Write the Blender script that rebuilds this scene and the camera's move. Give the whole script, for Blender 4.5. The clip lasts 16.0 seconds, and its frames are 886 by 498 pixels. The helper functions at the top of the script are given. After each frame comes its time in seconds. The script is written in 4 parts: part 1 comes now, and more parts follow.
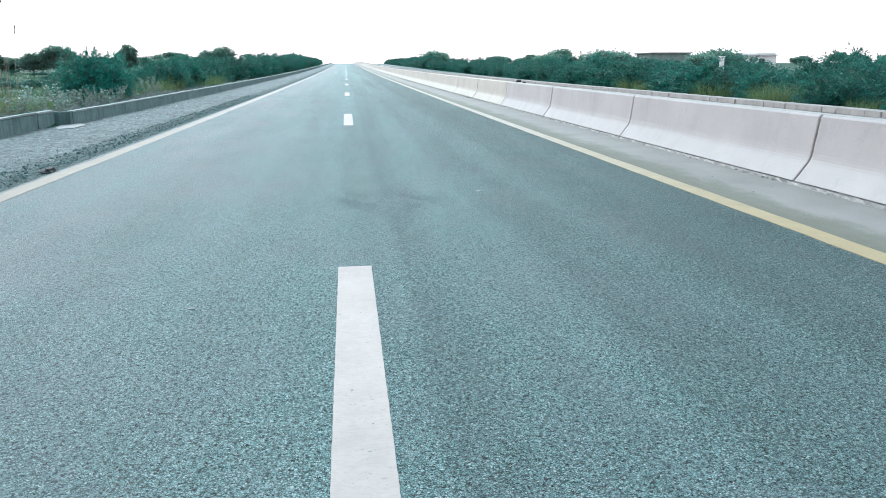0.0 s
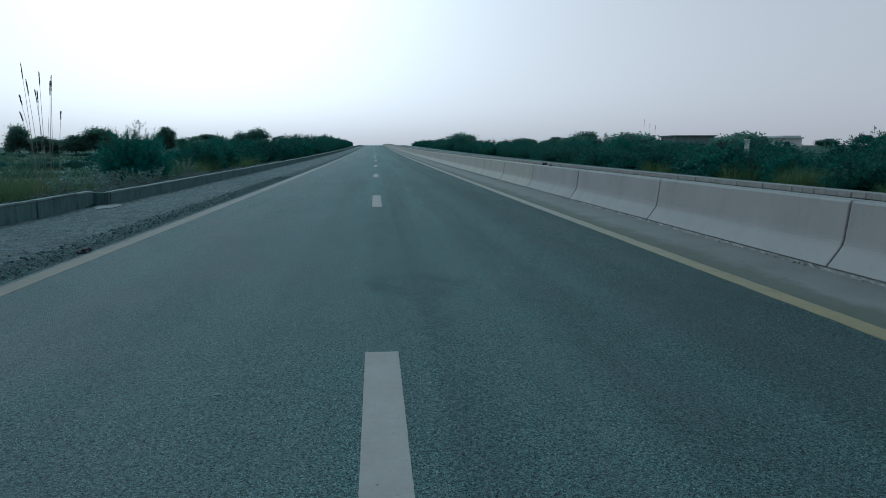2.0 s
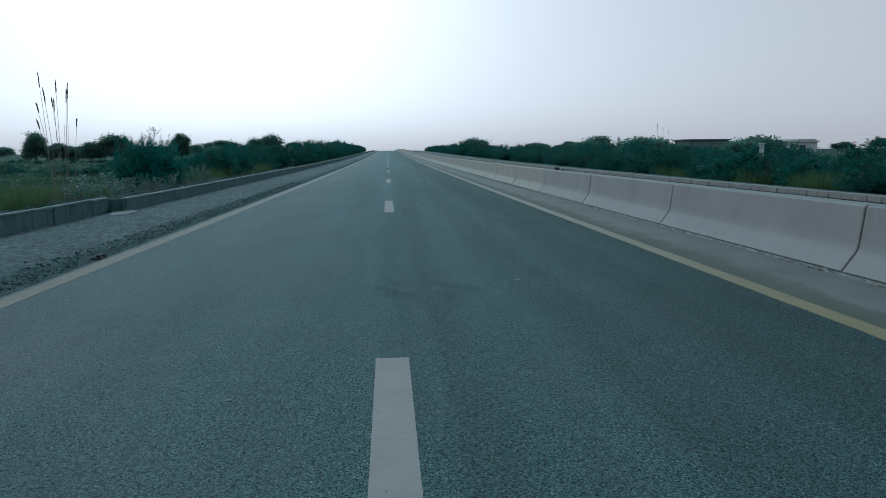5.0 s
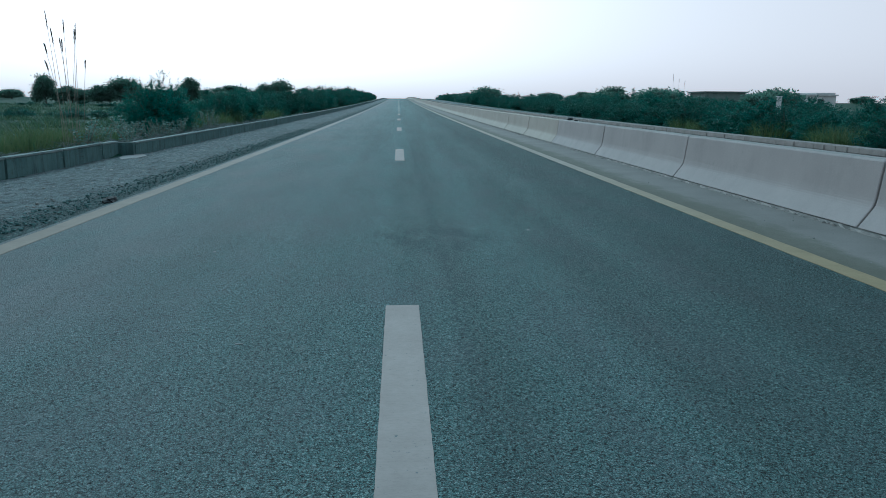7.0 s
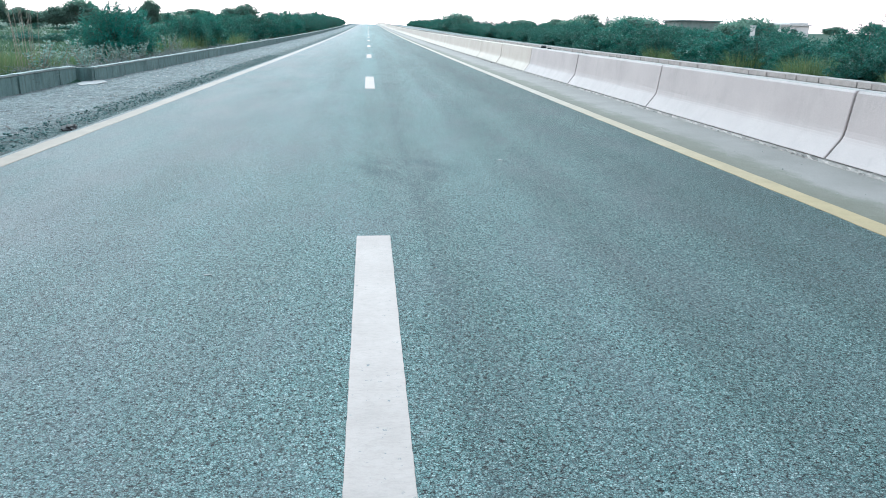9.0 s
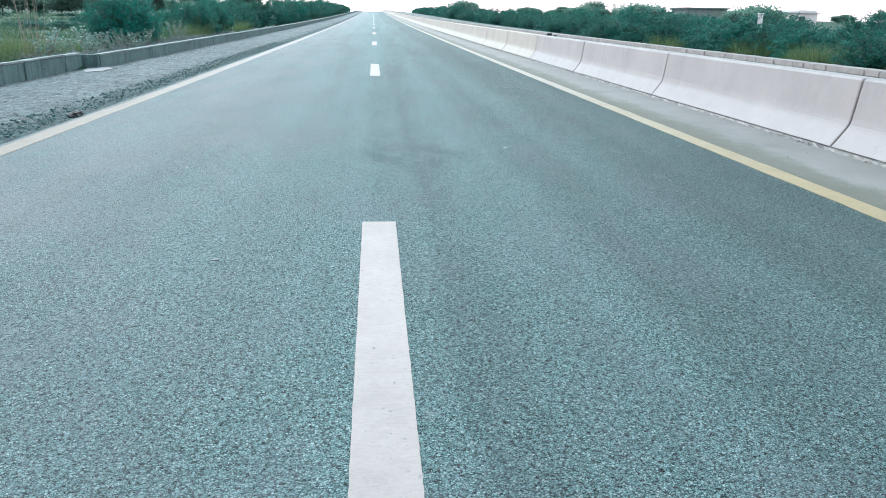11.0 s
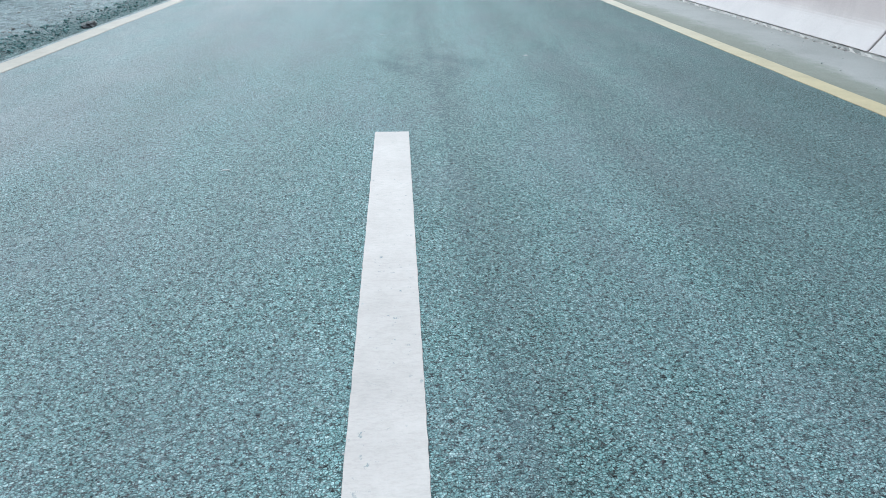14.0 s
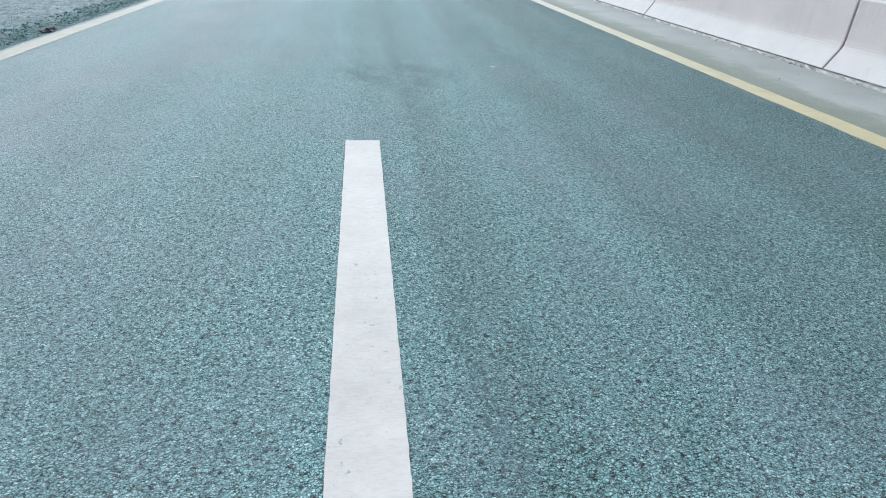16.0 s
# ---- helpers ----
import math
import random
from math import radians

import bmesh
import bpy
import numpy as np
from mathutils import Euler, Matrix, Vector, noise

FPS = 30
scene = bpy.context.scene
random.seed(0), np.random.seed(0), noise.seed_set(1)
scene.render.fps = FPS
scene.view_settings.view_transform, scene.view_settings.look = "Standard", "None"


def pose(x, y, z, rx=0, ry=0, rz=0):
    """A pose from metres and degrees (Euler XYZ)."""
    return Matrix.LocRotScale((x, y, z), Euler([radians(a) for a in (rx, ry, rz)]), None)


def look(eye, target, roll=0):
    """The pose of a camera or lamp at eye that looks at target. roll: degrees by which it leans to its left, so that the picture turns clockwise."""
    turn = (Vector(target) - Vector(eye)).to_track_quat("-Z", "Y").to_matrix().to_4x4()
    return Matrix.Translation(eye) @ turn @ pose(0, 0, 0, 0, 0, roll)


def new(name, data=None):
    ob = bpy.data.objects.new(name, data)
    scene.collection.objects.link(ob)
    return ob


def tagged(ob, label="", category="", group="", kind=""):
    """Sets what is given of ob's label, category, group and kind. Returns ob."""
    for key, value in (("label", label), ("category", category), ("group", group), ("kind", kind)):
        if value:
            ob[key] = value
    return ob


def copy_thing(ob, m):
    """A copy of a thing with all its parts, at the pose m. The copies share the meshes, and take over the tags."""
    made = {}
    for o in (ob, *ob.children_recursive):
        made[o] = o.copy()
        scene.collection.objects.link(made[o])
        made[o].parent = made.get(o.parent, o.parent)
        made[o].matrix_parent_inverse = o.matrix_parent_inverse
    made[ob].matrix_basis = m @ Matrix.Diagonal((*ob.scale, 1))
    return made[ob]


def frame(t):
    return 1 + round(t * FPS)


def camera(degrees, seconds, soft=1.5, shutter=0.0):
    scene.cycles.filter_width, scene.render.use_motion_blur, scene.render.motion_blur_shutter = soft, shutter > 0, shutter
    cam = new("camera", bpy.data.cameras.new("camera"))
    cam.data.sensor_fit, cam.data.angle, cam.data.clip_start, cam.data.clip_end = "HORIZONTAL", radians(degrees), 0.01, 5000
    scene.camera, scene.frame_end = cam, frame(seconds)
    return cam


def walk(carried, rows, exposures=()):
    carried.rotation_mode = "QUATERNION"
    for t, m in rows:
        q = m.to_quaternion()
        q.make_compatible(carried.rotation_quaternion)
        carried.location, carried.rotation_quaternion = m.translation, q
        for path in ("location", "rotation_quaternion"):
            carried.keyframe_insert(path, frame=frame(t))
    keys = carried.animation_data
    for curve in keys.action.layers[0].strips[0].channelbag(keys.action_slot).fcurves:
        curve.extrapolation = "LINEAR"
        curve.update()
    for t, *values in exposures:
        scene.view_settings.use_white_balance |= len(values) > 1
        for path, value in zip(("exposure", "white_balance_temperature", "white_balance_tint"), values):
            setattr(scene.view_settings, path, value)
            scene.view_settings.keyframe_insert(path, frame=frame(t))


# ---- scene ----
cam = camera(62.8, 16.0, soft=0.9)
PATH = [
    (0, (-0.174, 0.71, 1.245), (0.073, 2.632, 0.753), -0.3),
    (0.5, (-0.169, 0.726, 1.287), (0.135, 2.675, 0.956), -0.9),
    (1, (-0.165, 0.721, 1.294), (0.049, 2.693, 1.036), -0.5),
    (1.5, (-0.185, 0.72, 1.289), (0.002, 2.697, 1.05), 0.0),
    (2, (-0.185, 0.728, 1.287), (-0.003, 2.699, 1.008), -0.2),
    (2.5, (-0.185, 0.707, 1.288), (-0.01, 2.68, 1.008), -0.5),
    (3, (-0.178, 0.733, 1.286), (-0.006, 2.705, 1.0), -1.0),
    (3.5, (-0.178, 0.732, 1.285), (-0.003, 2.706, 1.009), -0.8),
    (4, (-0.168, 0.723, 1.29), (0.012, 2.696, 1.017), -0.6),
    (6.5, (-0.17, 0.735, 1.295), (-0.079, 2.717, 1.041), -0.4),
    (7, (-0.18, 0.759, 1.276), (-0.06, 2.715, 0.875), 0.4),
    (7.5, (-0.191, 0.785, 1.262), (-0.022, 2.714, 0.762), 0.9),
    (8, (-0.185, 0.78, 1.26), (-0.021, 2.677, 0.647), 1.4),
    (8.5, (-0.175, 0.79, 1.261), (0.011, 2.674, 0.616), 1.8),
    (9, (-0.179, 0.792, 1.263), (0.018, 2.694, 0.679), 1.0),
    (9.5, (-0.18, 0.791, 1.259), (0.012, 2.688, 0.655), 1.3),
    (9.7, (-0.18, 0.78, 1.259), (0.017, 2.672, 0.642), 1.3),
    (11.8, (-0.185, 0.761, 1.256), (-0.023, 2.66, 0.649), 0.5),
    (12, (-0.179, 0.76, 1.265), (-0.023, 2.664, 0.671), 0.3),
    (12.5, (-0.151, 0.744, 1.26), (-0.012, 2.646, 0.656), 0.3),
    (13, (-0.124, 0.751, 1.248), (-0.051, 2.615, 0.526), 0.7),
    (13.5, (-0.098, 0.762, 1.228), (-0.05, 2.576, 0.388), -0.2),
    (14, (-0.114, 0.78, 1.222), (-0.002, 2.595, 0.389), 0.3),
    (14.5, (-0.151, 0.762, 1.232), (0.038, 2.586, 0.435), 1.8),
    (15, (-0.172, 0.771, 1.229), (0.025, 2.633, 0.528), 1.7),
    (15.5, (-0.167, 0.767, 1.224), (0.038, 2.65, 0.58), 1.3),
    (16, (-0.161, 0.773, 1.21), (0.053, 2.592, 0.407), 1.7),
]
EXPOSURES = [
    (0, 0.78, 4800, -18),
    (0.3, 0.5, 4650, -20),
    (0.5, 0.1, 4500, -23),
    (0.6, -0.25, 4450, -25),
    (0.7, -0.6, 4400, -26),
    (0.8, -0.95, 4350, -27),
    (0.9, -1.3, 4300, -28),
    (1, -1.75, 4250, -28),
    (1.25, -1.65, 4250, -28),
    (1.5, -1.4, 4200, -29),
    (1.8, -1.4, 4150, -30),
    (2.4, -1.25, 4150, -30),
    (3, -1.2, 4150, -30),
    (4.2, -1.2, 4150, -30),
    (6.3, -1.5, 4250, -28),
    (6.8, -1.4, 4250, -28),
    (7, -0.9, 4150, -29),
    (7.2, -0.5, 4250, -28),
    (7.5, 0.05, 4400, -25),
    (7.7, 0.45, 4600, -21),
    (8, 0.78, 4800, -17),
    (16, 0.78, 4800, -17),
]
walk(cam, [(t, look(eye, aim, roll)) for t, eye, aim, roll in PATH], EXPOSURES)

# ---- light ----
# exposure rows: seconds, stops, kelvin, tint
SUN_AZ, SUN_EL = -13.0, 27.0   # degrees: azimuth clockwise from +y, height
world = bpy.data.worlds.new("world")
scene.world = world
world.use_nodes = True
wn, wl = world.node_tree.nodes, world.node_tree.links
wn.clear()
sky = wn.new("ShaderNodeTexSky")
sky.sky_type, sky.sun_disc = "NISHITA", False
sky.sun_elevation, sky.sun_rotation = radians(SUN_EL), radians(SUN_AZ)
sky.air_density, sky.dust_density, sky.ozone_density = 1.0, 4.0, 0.4
back = wn.new("ShaderNodeBackground")
back.inputs["Strength"].default_value = 0.06
pale = wn.new("ShaderNodeHueSaturation")
pale.inputs["Saturation"].default_value = 0.15
# haze: rosy low down, clearer and bluer towards the zenith
way = wn.new("ShaderNodeTexCoord")
split = wn.new("ShaderNodeSeparateXYZ")
veil = wn.new("ShaderNodeValToRGB")
band = veil.color_ramp.elements
band[0].position, band[0].color = 0.0, (1.0, 0.64, 0.60, 1)
band[1].position, band[1].color = 1.0, (0.70, 0.80, 0.86, 1)
for height, tint in ((0.30, (1.0, 0.65, 0.61, 1)), (0.60, (0.96, 0.77, 0.80, 1))):
    band.new(height).color = tint
haze = wn.new("ShaderNodeBackground")
haze.inputs["Strength"].default_value = 1.42
both = wn.new("ShaderNodeAddShader")
wout = wn.new("ShaderNodeOutputWorld")
wl.new(sky.outputs[0], pale.inputs["Color"])
warm = wn.new("ShaderNodeMix")
warm.data_type, warm.blend_type = "RGBA", "MULTIPLY"
warm.inputs[0].default_value, warm.inputs[7].default_value = 1.0, (1.25, 0.90, 0.86, 1)
wl.new(pale.outputs[0], warm.inputs[6])
wl.new(warm.outputs[2], back.inputs["Color"])
wl.new(way.outputs["Generated"], split.inputs[0])
wl.new(split.outputs[2], veil.inputs[0])
wl.new(veil.outputs[0], haze.inputs["Color"])
wl.new(back.outputs[0], both.inputs[0])
wl.new(haze.outputs[0], both.inputs[1])
wl.new(both.outputs[0], wout.inputs["Surface"])

lamp = bpy.data.lights.new("sun", "SUN")
lamp.energy, lamp.angle, lamp.color = 1.9, radians(18), (1.0, 0.90, 0.80)
sun = new("sun", lamp)
saz, sel = radians(SUN_AZ), radians(SUN_EL)
toward = Vector((math.sin(saz) * math.cos(sel), math.cos(saz) * math.cos(sel), math.sin(sel)))
sun.matrix_world = look(toward * 50, (0, 0, 0))


# ---- materials ----
class Nodes:
    """A small writer of node materials in world metres."""

    def __init__(self, name, rough=0.8, spec=0.3):
        self.m = bpy.data.materials.new(name)
        self.m.use_nodes = True
        self.t = self.m.node_tree
        self.t.nodes.clear()
        self.out = self.t.nodes.new("ShaderNodeOutputMaterial")
        self.b = self.t.nodes.new("ShaderNodeBsdfPrincipled")
        self.b.inputs["Roughness"].default_value = rough
        self.b.inputs["Specular IOR Level"].default_value = spec
        self.t.links.new(self.b.outputs[0], self.out.inputs[0])
        self.co = self.t.nodes.new("ShaderNodeTexCoord").outputs["Object"]
        self.info = self.t.nodes.new("ShaderNodeObjectInfo").outputs["Random"]
        self.island = self.t.nodes.new("ShaderNodeNewGeometry").outputs["Random Per Island"]

    def put(self, socket, value):
        if hasattr(value, "is_output"):
            self.t.links.new(value, socket)
        else:
            socket.default_value = value

    def math(self, op, a, b=0.0, c=0.0):
        n = self.t.nodes.new("ShaderNodeMath")
        n.operation = op
        for s, v in zip(n.inputs, (a, b, c)):
            self.put(s, v)
        return n.outputs[0]

    def axis(self, k):
        n = self.t.nodes.new("ShaderNodeSeparateXYZ")
        self.put(n.inputs[0], self.co)
        return n.outputs[k]

    def stretch(self, sx, sy, sz):
        n = self.t.nodes.new("ShaderNodeMapping")
        self.put(n.inputs["Vector"], self.co)
        n.inputs["Scale"].default_value = (sx, sy, sz)
        return n.outputs[0]

    def noise(self, scale, detail=4, rough=0.55, co=None, own=False):
        n = self.t.nodes.new("ShaderNodeTexNoise")
        n.noise_dimensions = "4D"
        self.put(n.inputs["Vector"], co or self.co)
        n.inputs["Scale"].default_value, n.inputs["Detail"].default_value, n.inputs["Roughness"].default_value = scale, detail, rough
        self.put(n.inputs["W"], self.math("MULTIPLY", self.info, 37.0) if own else scale * 0.37)
        return n.outputs["Fac"]

    def cells(self, scale, feature="F1", out="Distance", co=None):
        n = self.t.nodes.new("ShaderNodeTexVoronoi")
        n.feature = feature
        self.put(n.inputs["Vector"], co or self.co)
        n.inputs["Scale"].default_value = scale
        return n.outputs[out]

    def ramp(self, fac, *stops):
        n = self.t.nodes.new("ShaderNodeValToRGB")
        e = n.color_ramp.elements
        while len(e) < len(stops):
            e.new(0.5)
        for k, (p, c) in zip(e, stops):
            k.position = p
            k.color = (c, c, c, 1) if not hasattr(c, "__len__") else (*c, 1)
        self.put(n.inputs[0], fac)
        return n.outputs[0]

    def mix(self, fac, a, b, how="MIX"):
        n = self.t.nodes.new("ShaderNodeMix")
        n.data_type, n.blend_type = "RGBA", how
        self.put(n.inputs[0], fac)
        for s, v in ((n.inputs[6], a), (n.inputs[7], b)):
            self.put(s, (*v, 1) if isinstance(v, tuple) and len(v) == 3 else v)
        return n.outputs[2]

    def grey(self, v):
        n = self.t.nodes.new("ShaderNodeCombineColor")
        for s in n.inputs:
            self.put(s, v)
        return n.outputs[0]

    def base(self, c):
        self.put(self.b.inputs["Base Color"], c)

    def bump(self, height, strength=0.5, distance=0.004):
        n = self.t.nodes.new("ShaderNodeBump")
        n.inputs["Strength"].default_value, n.inputs["Distance"].default_value = strength, distance
        self.put(n.inputs["Height"], height)
        self.put(self.b.inputs["Normal"], n.outputs[0])


def asphalt_material():
    n = Nodes("asphalt", 0.82, 0.14)
    stone = n.cells(115, out="Color")
    bw = n.t.nodes.new("ShaderNodeRGBToBW")
    n.put(bw.inputs[0], stone)
    tone = n.ramp(bw.outputs[0], (0.2, (0.085, 0.150, 0.144)), (0.36, (0.122, 0.198, 0.191)), (0.55, (0.154, 0.234, 0.226)), (0.74, (0.192, 0.275, 0.265)), (0.9, (0.29, 0.37, 0.358)))
    pits = n.ramp(n.noise(68, 3, 0.8), (0.40, 0.06), (0.455, 1.0))
    gaps = n.ramp(n.cells(95, "DISTANCE_TO_EDGE"), (0.0, 0.02), (0.17, 1.0))
    gaps = n.mix(n.ramp(n.noise(40, 3, 0.7), (0.35, 0.55), (0.6, 1.0)), (1.0, 1.0, 1.0), gaps)
    pits = n.mix(1.0, pits, gaps, "MULTIPLY")
    tone = n.mix(1.0, tone, pits, "MULTIPLY")
    tone = n.mix(n.ramp(n.noise(1.7, 6, 0.7, n.stretch(1.0, 0.45, 1.0)), (0.45, 0.0), (0.65, 0.30)), tone, (0.115, 0.122, 0.136))
    patch = n.ramp(n.noise(0.9, 6, 0.7, n.stretch(1.0, 0.35, 1.0)), (0.3, 0.88), (0.7, 1.12))
    tone = n.mix(1.0, tone, patch, "MULTIPLY")
    streak = n.ramp(n.noise(1.6, 3, 0.5, n.stretch(1.0, 0.03, 1.0)), (0.3, 0.82), (0.7, 1.18))
    tone = n.mix(1.0, tone, streak, "MULTIPLY")
    # dust towards the verge, its paleness also standing for sun glare
    dust = n.math("MULTIPLY", n.ramp(n.math("MULTIPLY_ADD", n.axis(0), -0.2, -0.05), (0.0, 0.12), (0.5, 0.95)), n.ramp(n.noise(1.3, 6, 0.65, n.stretch(1.0, 0.4, 1.0)), (0.35, 0.4), (0.65, 1.0)))
    tone = n.mix(dust, tone, n.mix(0.6, tone, (0.195, 0.182, 0.182)))
    # right lane darkened in the colour, where the sun glares less
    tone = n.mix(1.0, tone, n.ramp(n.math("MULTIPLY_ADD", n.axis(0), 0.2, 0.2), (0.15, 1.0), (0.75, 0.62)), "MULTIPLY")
    scuffs = n.math("MULTIPLY", n.ramp(n.noise(2.2, 7, 0.72), (0.60, 0.0), (0.68, 0.75)), n.ramp(n.axis(0), (0.0, 1.0), (0.02, 0.2)))
    tone = n.mix(scuffs, tone, (0.16, 0.185, 0.182))
    # a smudge of old bitumen across the seam
    dx = n.math("DIVIDE", n.math("SUBTRACT", n.axis(0), 0.15), 0.7)
    dy = n.math("DIVIDE", n.math("SUBTRACT", n.axis(1), 7.45), 0.75)
    ring = n.math("SQRT", n.math("ADD", n.math("MULTIPLY", dx, dx), n.math("MULTIPLY", dy, dy)))
    smudge = n.math("MULTIPLY", n.ramp(ring, (0.2, 1.0), (1.0, 0.0)), n.ramp(n.noise(3.2, 7, 0.7, n.stretch(1.0, 0.6, 1.0)), (0.40, 0.0), (0.56, 0.6)))
    tone = n.mix(smudge, tone, (0.035, 0.05, 0.053))
    # the paver's seam beside the lane line
    wob = n.math("MULTIPLY_ADD", n.noise(0.7, 6, 0.6, n.stretch(0.0, 1.0, 0.0)), 0.22, 0.06)
    off = n.math("ABSOLUTE", n.math("SUBTRACT", n.axis(0), wob))
    seam = n.math("MULTIPLY", n.ramp(off, (0.0, 1.0), (0.09, 0.0)), n.ramp(n.noise(26.0, 6, 0.85), (0.50, 0.0), (0.55, 0.8)))
    tone = n.mix(seam, tone, (0.04, 0.056, 0.06))
    # clustered open texture between the stones
    rough = n.ramp(n.noise(46, 3, 0.8), (0.37, 0.34), (0.455, 1.0), (0.62, 1.13))
    tone = n.mix(1.0, tone, rough, "MULTIPLY")
    n.base(tone)
    h = n.math("ADD", n.math("MULTIPLY", n.cells(150), -1.0), n.math("MULTIPLY", n.noise(90, 3, 0.7), 1.0))
    n.bump(h, 1.0, 0.010)
    return n.m


def paint_material(name, near, far, y0=None, y1=None, wear=0.5):
    n = Nodes(name, 0.85, 0.15)
    col = near
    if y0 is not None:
        # colour pales along y, standing in for glare at a low angle
        far_glare = n.math("ADD", n.axis(1), n.math("MULTIPLY", n.noise(0.8, 4), 3.0))
        far_glare = n.ramp(n.math("DIVIDE", n.math("SUBTRACT", far_glare, y0), y1 - y0), (0.0, 0.0), (1.0, 1.0))
        col = n.mix(far_glare, near, far)
    else:
        col = n.mix(n.noise(1.5, 5), near, far)
    dirt = n.ramp(n.noise(3.5, 7, 0.65), (0.3, 0.84), (0.65, 1.04))
    col = n.mix(1.0, col, dirt, "MULTIPLY")
    brushed = n.ramp(n.noise(110, 4, 0.75, n.stretch(0.35, 1.0, 1.0)), (0.33, 0.90), (0.55, 1.02))
    col = n.mix(1.0, col, brushed, "MULTIPLY")
    holes = n.math("MULTIPLY", n.ramp(n.noise(45, 4, 0.75), (0.62, 0.0), (0.68, 1.0)), n.ramp(n.noise(2.5, 3), (0.40, 0.1), (0.6, wear)))
    col = n.mix(holes, col, (0.10, 0.12, 0.125))
    n.base(col)
    n.bump(n.math("ADD", n.noise(70, 3, 0.7), n.math("MULTIPLY", n.cells(110), -0.5)), 0.35, 0.003)
    return n.m


def concrete_material(name, c1, c2, stain, big=0.8, own=True, streaks=0.35, rough=0.85, grain=0.3):
    n = Nodes(name, rough, 0.25)
    col = n.mix(n.ramp(n.noise(big, 6, 0.6, own=own), (0.3, 0.0), (0.7, 1.0)), c1, c2)
    runs = n.math("MULTIPLY", n.ramp(n.noise(3.5, 6, 0.7, n.stretch(1.0, 1.0, 0.35), own=own), (0.48, 0.0), (0.75, streaks)), n.ramp(n.noise(1.1, 3, 0.5, own=own), (0.4, 0.2), (0.65, 1.0)))
    col = n.mix(runs, col, stain)
    blot = n.ramp(n.noise(5.0, 8, 0.7, own=own), (0.60, 0.0), (0.74, 0.5 * streaks + 0.1))
    col = n.mix(blot, col, stain)
    fine = n.ramp(n.noise(90, 3, 0.6), (0.3, 0.88), (0.7, 1.06))
    col = n.mix(1.0, col, fine, "MULTIPLY")
    # dust on flat tops; its dark colour also dulls the sky-lit rim
    geo = n.t.nodes.new("ShaderNodeNewGeometry")
    up = n.t.nodes.new("ShaderNodeSeparateXYZ")
    n.put(up.inputs[0], geo.outputs["Normal"])
    top_dulling = n.math("MULTIPLY", n.ramp(up.outputs[2], (0.75, 0.0), (0.95, 1.0)), n.ramp(n.noise(7, 5, 0.7), (0.3, 0.45), (0.7, 0.9)))
    col = n.mix(top_dulling, col, stain)
    n.base(col)
    n.bump(n.math("ADD", n.noise(14, 5, 0.6, own=own), n.math("MULTIPLY", n.noise(120, 3, 0.6), 0.5)), grain, 0.006)
    return n.m


def kerb_material(name, c1, c2, dark=0.9):
    """Weathered kerb concrete: blotches and narrow dark runs down the face."""
    n = Nodes(name, 0.9, 0.2)
    col = n.mix(n.ramp(n.noise(2.2, 6, 0.65, own=True), (0.3, 0.0), (0.7, 1.0)), c1, c2)
    runs = n.math("MULTIPLY", n.ramp(n.noise(9.0, 5, 0.7, n.stretch(1.0, 1.0, 0.08), own=True), (0.47, 0.0), (0.60, dark)), n.ramp(n.noise(1.4, 4, 0.6, own=True), (0.35, 0.15), (0.6, 1.0)))
    col = n.mix(runs, col, (0.018, 0.026, 0.026))
    blot = n.ramp(n.noise(11.0, 6, 0.7, own=True), (0.56, 0.0), (0.68, 0.55))
    col = n.mix(blot, col, (0.045, 0.06, 0.058))
    fine = n.ramp(n.noise(80, 3, 0.65), (0.3, 0.8), (0.7, 1.12))
    n.base(n.mix(1.0, col, fine, "MULTIPLY"))
    n.bump(n.math("ADD", n.noise(16, 6, 0.7, own=True), n.math("MULTIPLY", n.noise(110, 3, 0.6), 0.4)), 0.7, 0.012)
    return n.m


def gutter_material():
    n = Nodes("dusty_concrete", 0.85, 0.25)
    col = n.mix(n.ramp(n.noise(1.3, 7, 0.62), (0.3, 0.0), (0.7, 1.0)), (0.135, 0.127, 0.115), (0.19, 0.177, 0.164))
    fine = n.ramp(n.noise(70, 4, 0.7), (0.3, 0.78), (0.7, 1.12))
    col = n.mix(1.0, col, fine, "MULTIPLY")
    # earth swept against the painted line
    edge = n.math("ADD", n.axis(0), n.math("MULTIPLY_ADD", n.noise(2.6, 8, 0.72, n.stretch(1.2, 0.6, 1.0)), 0.9, -0.45))
    soil = n.ramp(n.math("SUBTRACT", edge, 3.42), (0.0, 0.85), (0.22, 0.65), (0.42, 0.0))
    col = n.mix(soil, col, (0.07, 0.072, 0.05))
    n.base(col)
    n.bump(n.math("ADD", n.noise(9, 6, 0.65), n.math("MULTIPLY", n.noise(90, 3, 0.7), 0.4)), 0.6, 0.012)
    return n.m


